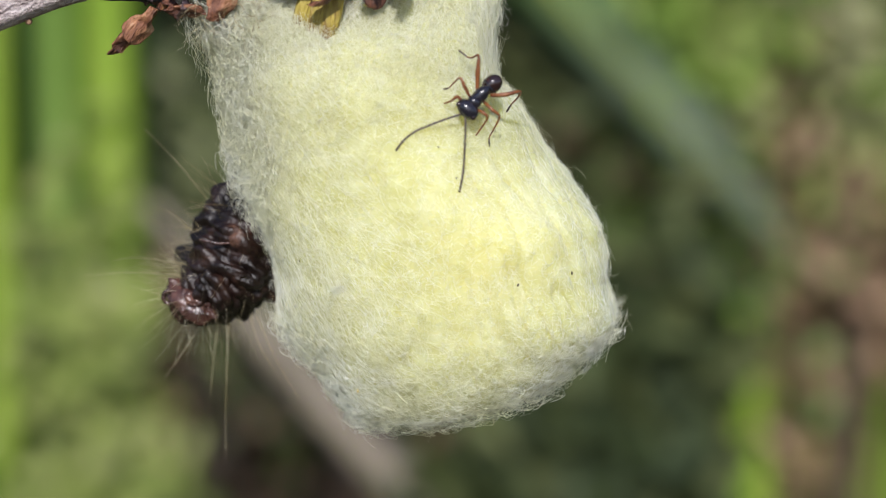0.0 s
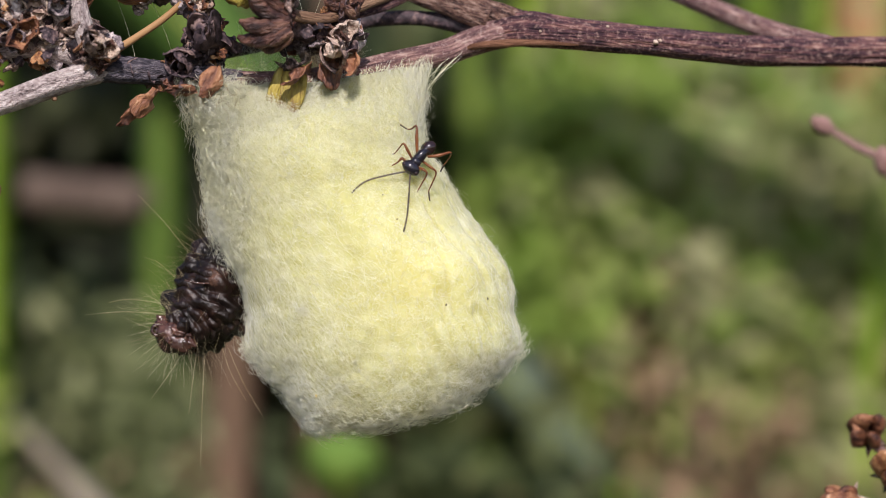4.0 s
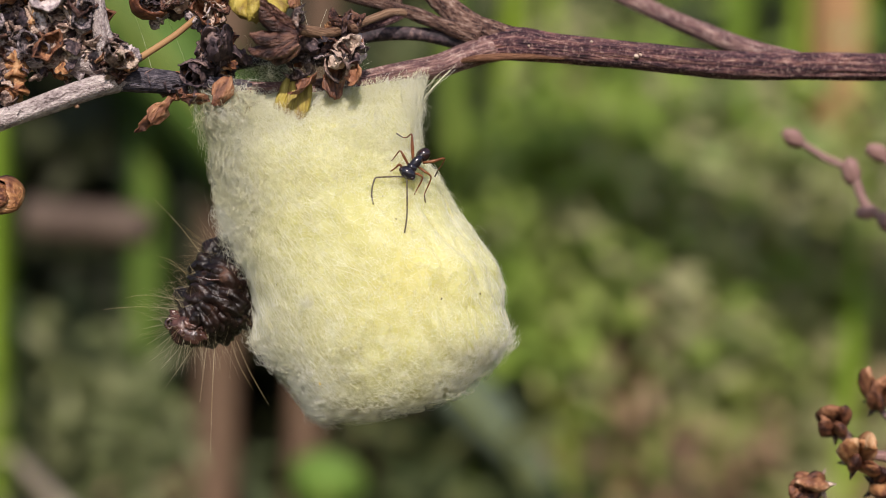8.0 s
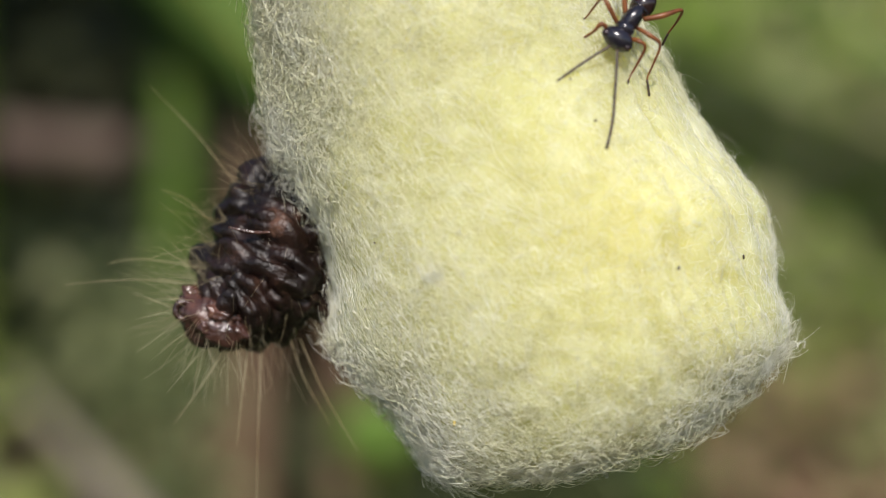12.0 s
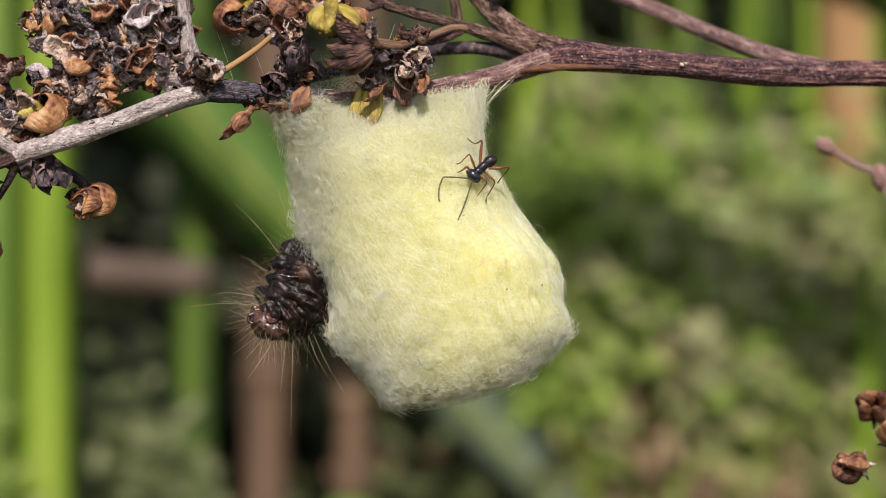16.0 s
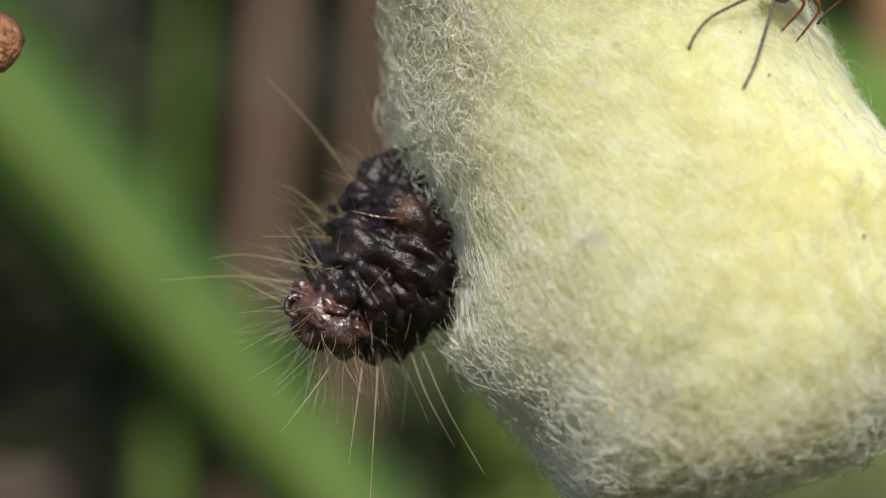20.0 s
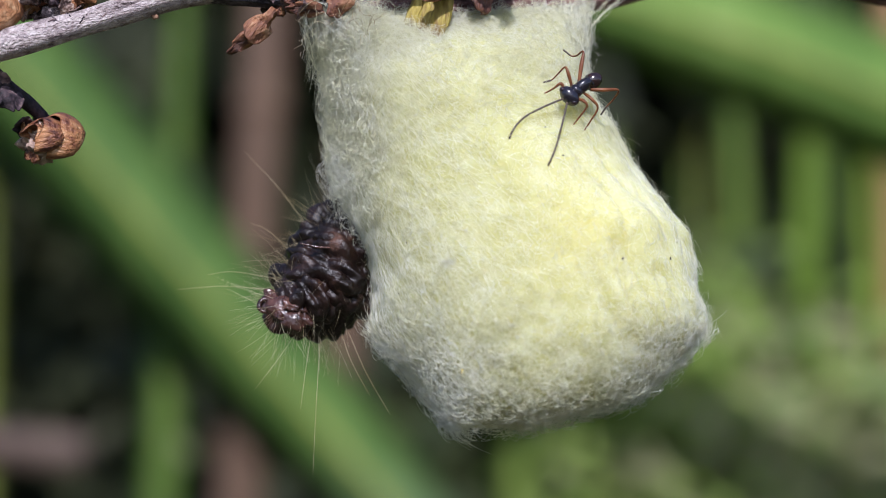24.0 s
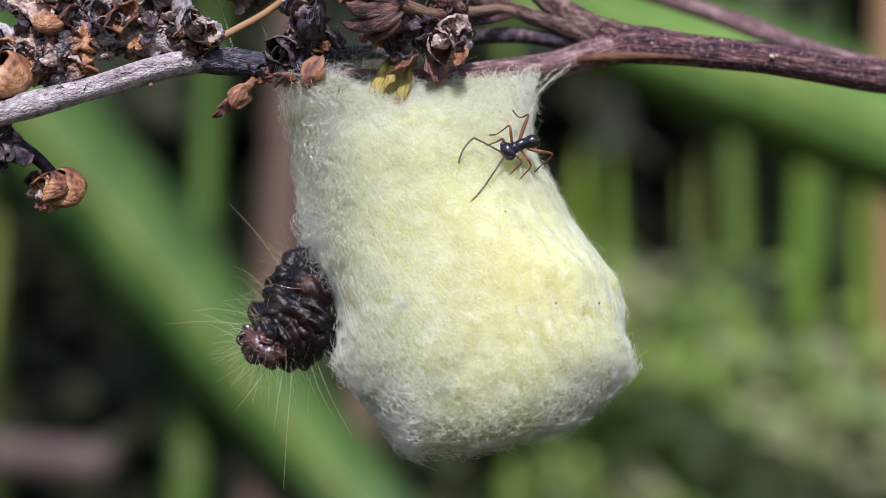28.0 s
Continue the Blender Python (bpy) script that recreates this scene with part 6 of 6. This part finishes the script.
def long_hair(points):
    bm = bmesh.new()
    line, rad = spline([M(*p) - KP for p in points], [0.013 * MM, 0.011 * MM, 0.005 * MM], 8)
    sweep(bm, line, rad, 6)
    part("bristle", bm, HAIR, caterpillar)


for pts in (((-15.9, 0.2, -6.5), (-16.0, -0.4, -10.0), (-16.1, -0.6, -14.1)), ((-17.2, -0.4, -6.6), (-18.2, -0.9, -8.2), (-19.2, -1.1, -9.6)),
            ((-16.4, -0.2, -6.7), (-16.6, -0.6, -8.6), (-16.8, -0.8, -10.6)), ((-14.4, 0.3, -6.4), (-13.4, 0.0, -8.6), (-12.1, -0.2, -10.8)),
            ((-14.8, 0.4, -6.4), (-14.2, 0.0, -8.0), (-13.2, 0.0, -9.8)), ((-16.6, 0.8, -0.8), (-18.4, 0.6, 1.6), (-20.3, 0.6, 3.6)),
            ((-17.4, 0.4, -2.3), (-18.8, 0.2, -0.9), (-19.8, 0.0, -0.5)), ((-18.0, 0.0, -3.6), (-20.6, -0.3, -3.2), (-22.0, -0.4, -3.4)),
            ((-18.2, 0.0, -4.2), (-21.0, -0.4, -4.0), (-23.6, -0.4, -4.2))):
    long_hair(pts)

# ---- the wasp ----
wasp = tagged(anchor("wingless_wasp", M(-2.4, -5.6, 5.1)), "small wingless black wasp with amber legs on the cocoon", "wasp")


def wasp_lump(name, centre, radii, material, turn, label="", pinch=0.0, sub=3):
    bm = bmesh.new()
    bmesh.ops.create_icosphere(bm, subdivisions=sub, radius=1.0)
    spin = Euler((0, radians(turn), 0))
    for v in bm.verts:
        d = v.co.copy()
        w = 1 - pinch * (1 - abs(d.x)) if pinch else 1.0
        q = Vector((d.x * radii[0], d.y * radii[1] * w, d.z * radii[2] * w)) * (1 + 0.03 * noise.noise(d * 3))
        q.rotate(spin)
        v.co = (q + Vector(centre)) * MM
    return part(name, bm, material, wasp, label)


# Body axis runs up and to the right, away over the shoulder of the cocoon.
head = wasp_lump("head", (0, -0.15, 0), (0.42, 0.46, 0.60), CHITIN, -52, "broad shiny black head")
for s in (-1, 1):
    bm = bmesh.new()
    bmesh.ops.create_icosphere(bm, subdivisions=2, radius=0.17 * MM)
    off = Vector((0, 0, 0.45 * s))
    off.rotate(Euler((0, radians(-52), 0)))
    for v in bm.verts:
        v.co = Vector((v.co.x, v.co.y, v.co.z)) + (off + Vector((-0.06, -0.32, -0.06))) * MM
    part("eye", bm, GASTER, head, "dark reddish compound eye")
wasp_lump("thorax", (0.50, 0.12, 0.66), (0.66, 0.40, 0.34), CHITIN, -52, "long black thorax", 0.0)
wasp_lump("shoulder", (0.28, -0.02, 0.38), (0.30, 0.36, 0.36), CHITIN, -52)
wasp_lump("waist", (0.84, 0.45, 1.05), (0.22, 0.12, 0.12), GASTER, -52)
wasp_lump("gaster", (1.02, 0.75, 1.24), (0.56, 0.46, 0.44), GASTER, -45, "glossy reddish-black abdomen")
for k in range(3):
    wasp_lump("gaster_band", (0.94 + 0.14 * k, 0.70 + 0.1 * k, 1.15 + 0.14 * k), (0.09, 0.48 - 0.05 * k, 0.46 - 0.05 * k), CHITIN, -45)


def leg(points, radii):
    bm = bmesh.new()
    line, rad = spline([Vector(p) * MM for p in points], [r * 0.78 * MM for r in radii], 5)
    sweep(bm, line, rad, 8)
    thigh = part("leg", bm, LEG, wasp, "slender amber leg")
    bm = bmesh.new()
    a, b = Vector(points[-2]) * MM, Vector(points[-1]) * MM
    pts = [a.lerp(b, k / 8) for k in range(9)]
    sweep(bm, pts, [(0.055 if k % 2 else 0.042) * MM for k in range(9)], 6)
    part("tarsus", bm, ANTENNA, thigh, "dark jointed foot")


LR = (0.09, 0.12, 0.07, 0.055, 0.04)
leg([(-0.25, 0.15, 0.25), (-0.55, -0.15, 0.56), (-0.85, 0.05, 0.32), (-1.25, 0.5, 0.10), (-1.65, 0.75, -0.08), (-2.25, 0.9, -0.42)], LR + (0.035,))
leg([(0.05, 0.2, 0.55), (-0.25, -0.15, 1.10), (-0.50, -0.1, 1.48), (-0.80, 0.4, 1.20), (-1.10, 0.7, 0.86), (-1.48, 0.85, 0.72)], LR + (0.035,))
leg([(0.35, 0.35, 0.9), (0.30, 0.3, 1.8), (0.26, 0.35, 2.6), (-0.05, 0.8, 2.45), (-0.35, 1.0, 2.45), (-0.78, 1.1, 2.72)], (0.11, 0.15, 0.08, 0.06, 0.045, 0.035))
leg([(0.45, 0.15, 0.0), (0.75, -0.1, -0.10), (0.98, -0.05, -0.35), (0.65, 0.35, -1.0), (0.40, 0.6, -1.45), (0.20, 0.75, -2.05)], LR + (0.035,))
leg([(0.70, 0.3, 0.42), (1.15, 0.0, 0.10), (1.55, 0.2, -0.25), (1.30, 0.6, -0.95), (1.10, 0.85, -1.45), (1.18, 1.05, -2.05)], LR + (0.035,))
leg([(1.0, 0.5, 0.72), (1.7, 0.45, 0.82), (2.42, 0.7, 1.02), (2.30, 1.2, 0.65), (2.0, 1.6, 0.25), (1.80, 1.9, -0.15)], (0.11, 0.15, 0.08, 0.06, 0.045, 0.035))


def antenna(root, length, hook, share):
    """A feeler along +x from its own root; its outer part is a piece that bends on the inner one."""
    def tube(run, bend):
        bm = bmesh.new()
        pts, rad, p, a = [], [], Vector((0, 0, 0)), 0.0
        for k in range(11):
            pts.append(p.copy())
            rad.append((0.058 if k % 2 else 0.050) * MM)
            a += radians(bend) / 10
            p = p + Vector((math.cos(a), -0.14, -math.sin(a))) * run * MM / 10
        sweep(bm, pts, rad, 8)
        return bm, pts[-1]
    bm, end = tube(length * share, hook * 0.3)
    ob = part("antenna", bm, ANTENNA, wasp, "long dark bent feeler")
    ob.location = Vector(root) * MM
    bm, _ = tube(length * (1 - share), hook * 1.7)
    tip = part("antenna_tip", bm, ANTENNA, ob)
    tip.location = end
    return ob, tip


feeler_a, tip_a = antenna((-0.28, -0.35, -0.25), 3.7, -26, 0.5)
feeler_b, tip_b = antenna((-0.05, -0.40, -0.40), 3.6, 8, 0.5)

# ---- the second dry twig ----
twig = tagged(anchor("dry_twig", M(36, 20, 2)), "thin dry twig with pinkish buds and brown seed capsules", "twig")
TP = twig.location.copy()


def twig_limb(points, radii, material, sides=8, name="twig_stem"):
    bm = bmesh.new()
    line, rad = spline([M(*p) - TP for p in points], [r * MM for r in radii], 8)
    sweep(bm, line, rad, sides, rough=0.12, freq=700, ridges=0.08)
    return part(name, bm, material, twig)


PINKISH = surface("pinkish_twig_bark", [(0.0, (0.09, 0.045, 0.042)), (0.5, (0.27, 0.155, 0.135)), (1.0, (0.50, 0.34, 0.29))], 8.0, rough=0.7, stretch=(2, 0.4, 1), use_uv=True, bump=0.6, bump_scale=18, depth=0.0002)
twig_limb([(62, 26, -299), (60, 25, -120), (55, 22, -40), (47, 20, -12), (42, 19.5, -1), (36.6, 19.5, 1.9), (34.4, 20.5, 3.4), (33.2, 21, 6.2), (31.0, 21.5, 7.6), (28.9, 22, 9.0)],
          [1.4, 1.2, 0.9, 0.7, 0.55, 0.42, 0.38, 0.34, 0.32, 0.28], PINKISH, 10)
twig_limb([(38.6, 19.5, 0.4), (37.6, 20.6, 4.2), (36.8, 21.6, 6.6), (35.6, 22, 7.8)], [0.36, 0.32, 0.3, 0.26], PINKISH)
twig_limb([(56.5, 23, -55), (45, 14, -30), (38.5, 9, -19.7), (33.5, 7, -15.7), (31.1, 6.2, -14.9), (29.3, 7.5, -13.7)], [0.8, 0.6, 0.5, 0.42, 0.36, 0.3], PINKISH)
twig_limb([(35.5, 8, -17.3), (34, 9, -13.7), (32.9, 9.8, -12.1)], [0.3, 0.26, 0.22], CHARRED)
twig_limb([(34.5, 7.4, -16.3), (32, 4.0, -18.9), (29.9, 2.2, -20.5)], [0.3, 0.26, 0.22], CHARRED)
twig_limb([(32, 4.0, -18.9), (29.7, 1.5, -21.6), (27.7, 0.2, -22.6)], [0.22, 0.18, 0.14], CHARRED)


def bud(place, axis, size):
    bm = bmesh.new()
    bmesh.ops.create_icosphere(bm, subdivisions=3, radius=1.0)
    turn = turn_to(axis, 0.0).to_3x3()
    for v in bm.verts:
        d = v.co.copy()
        q = Vector((d.x * 0.62, d.y * 0.62, d.z)) * (1 + 0.12 * math.sin(6 * math.atan2(d.y, d.x) + d.z * 3) + 0.15 * noise.noise(d * 2.5 + Vector(place)))
        v.co = turn @ q * size * MM + M(*place) - TP
    part("bud", bm, PINKISH, twig, "pinkish-brown dry bud")


bud((28.7, 22, 9.1), (-0.8, -0.2, 0.5), 1.05)
bud((33.2, 21, 6.3), (-0.2, -0.2, 1), 1.15)
bud((34.4, 20.4, 3.0), (-0.7, -0.2, -0.1), 0.95)
bud((35.6, 22, 7.9), (-0.8, -0.2, 0.4), 1.1)
bud((35.8, 19.6, 2.1), (0.6, -0.3, -0.6), 1.0)
capsule(twig, TP, (29.2, 8, -13.3), (-0.4, -0.7, 0.5), 1.2, "red", RC)
capsule(twig, TP, (32.7, 10, -11.7), (-0.1, -0.7, 0.6), 1.15, "red", RC)
capsule(twig, TP, (30.1, 6, -15.6), (0.0, -0.8, 0.5), 1.2, "rust", RB)
capsule(twig, TP, (31.7, 6, -17.3), (0.4, -0.8, 0.0), 1.25, "rust", RB)
capsule(twig, TP, (27.3, 5, -17.1), (-0.7, -0.6, 0.1), 1.15, "red", "dark red-brown seed capsule")
capsule(twig, TP, (29.9, 2, -20.5), (0.1, -0.8, -0.2), 1.15, "rust", RB)
capsule(twig, TP, (27.4, 0, -22.7), (-0.6, -0.7, -0.2), 0.8, "rust", "tan-brown seed capsule", 3, spread=0.6)
capsule(twig, TP, (33.9, 7, -15.3), (0.5, -0.7, 0.4), 1.15, "rust", RB)
capsule(twig, TP, (36.5, 8.5, -18.1), (0.5, -0.7, -0.3), 1.15, "red", RC)


# ---- what moves ----
def motions():
    # the loose grass sways a little in the wind
    for ob in SWAYING:
        walk(ob, [(t, pose(dx * MM, 0, 0)) for t, dx in ((0.0, 0), (2.0, 0), (3.0, -6), (5.5, 0), (8.0, 0), (10.0, -1), (11.0, -13), (12.5, -12), (14.5, -6), (15.2, -4), (16.0, 10), (17.5, 14), (18.5, -2), (19.5, -22), (20.5, -30), (22.5, -36), (25.0, -27), (28.0, -25))])
    for ob in STALKS:
        walk(ob, [(t, pose(dx * MM, 0, 0)) for t, dx in ((0.0, 0), (10.5, 0), (14.5, -3), (16.0, 10), (17.0, 17), (18.5, 12), (20.0, 1), (20.5, -3), (22.5, -15), (23.0, -15), (25.0, -6), (28.0, -3))])
    walk(ARCHING, [(t, pose(dx * MM, 0, 0)) for t, dx in ((0.0, 7), (2.0, 3), (3.5, -4), (5.5, -15), (10.0, -15), (12.5, -17), (14.5, -20), (16.0, -9), (17.0, -4), (18.5, 2), (20.0, -9), (20.5, -18), (22.5, -40), (23.0, -33), (23.5, -20), (24.0, -17), (24.5, -22), (25.0, -27), (26.0, -22), (28.0, -25))])
    # t, across, up, turn of the body in its plane
    body = [(0.0, -2.6, 5.3, 5), (3.5, -2.3, 5.2, 2), (5.5, -2.2, 5.1, 0), (8.0, -2.35, 5.05, 0), (11.0, -2.2, 5.0, -2), (14.5, -2.5, 4.85, 0), (16.0, -2.35, 4.85, 8),
            (17.0, -2.25, 5.2, 10), (18.5, -2.75, 5.5, 20), (20.0, -2.7, 5.15, 14), (23.0, -2.8, 5.3, 12), (24.0, -2.75, 5.2, 11), (25.0, -2.85, 5.1, 10), (26.5, -2.9, 5.5, 20), (28.0, -3.0, 5.7, 21)]
    walk(wasp, [(t, Matrix.Translation(M(x, skin_depth(x, z) - 1.05, z)) @ pose(0, 0, 0, 0, turn, 0)) for t, x, z, turn in body])
    spin = lambda t: float(np.interp(t, [b[0] for b in body], [b[3] for b in body]))  # noqa: E731
    ways = [(0.0, 165, 90), (0.5, 188, 110), (1.0, 190, 110), (1.5, 165, 98), (2.0, 138, 92), (2.5, 130, 73), (3.0, 140, 83), (3.5, 175, 92), (5.5, 157, 91), (6.5, 152, 88),
            (7.0, 150, 90), (7.5, 155, 90), (8.0, 182, 88), (8.5, 181, 90), (9.0, 178, 93), (9.5, 163, 90), (10.0, 158, 92), (11.0, 152, 91), (12.0, 152, 93), (14.5, 155, 97),
            (15.5, 148, 92), (16.0, 188, 108), (17.0, 190, 118), (17.5, 165, 118), (18.0, 152, 112), (18.5, 198, 122), (20.0, 157, 105), (22.5, 152, 98), (24.0, 158, 102),
            (24.5, 175, 112), (25.0, 182, 112), (25.5, 180, 98), (26.0, 195, 115), (26.5, 195, 120), (27.0, 190, 122), (27.5, 150, 110), (28.0, 210, 120)]
    # the feeler on the left curls at its end now and then
    curl = [(0.0, 0), (0.5, -64), (1.0, -64), (1.5, -20), (2.0, 0), (6.5, 0), (7.5, -20), (8.0, -64), (9.0, -64), (9.5, -25), (10.0, 0), (15.5, 0), (16.0, -64), (17.0, -68), (17.5, -20), (18.0, -10), (18.5, -68),
            (20.0, -5), (24.0, -5), (24.5, -56), (25.0, -56), (25.5, 0), (26.0, -64), (27.0, -64), (27.5, -10), (28.0, -68)]
    at_tip = tip_a.location.copy()
    walk(tip_a, [(t, Matrix.Translation(at_tip) @ pose(0, 0, 0, 0, bend, 0)) for t, bend in curl])
    for feeler, k in ((feeler_a, 1), (feeler_b, 2)):
        at = feeler.location.copy()
        walk(feeler, [(row[0], Matrix.Translation(at) @ pose(0, 0, 0, 0, row[k] - spin(row[0]), 0)) for row in ways])


motions()
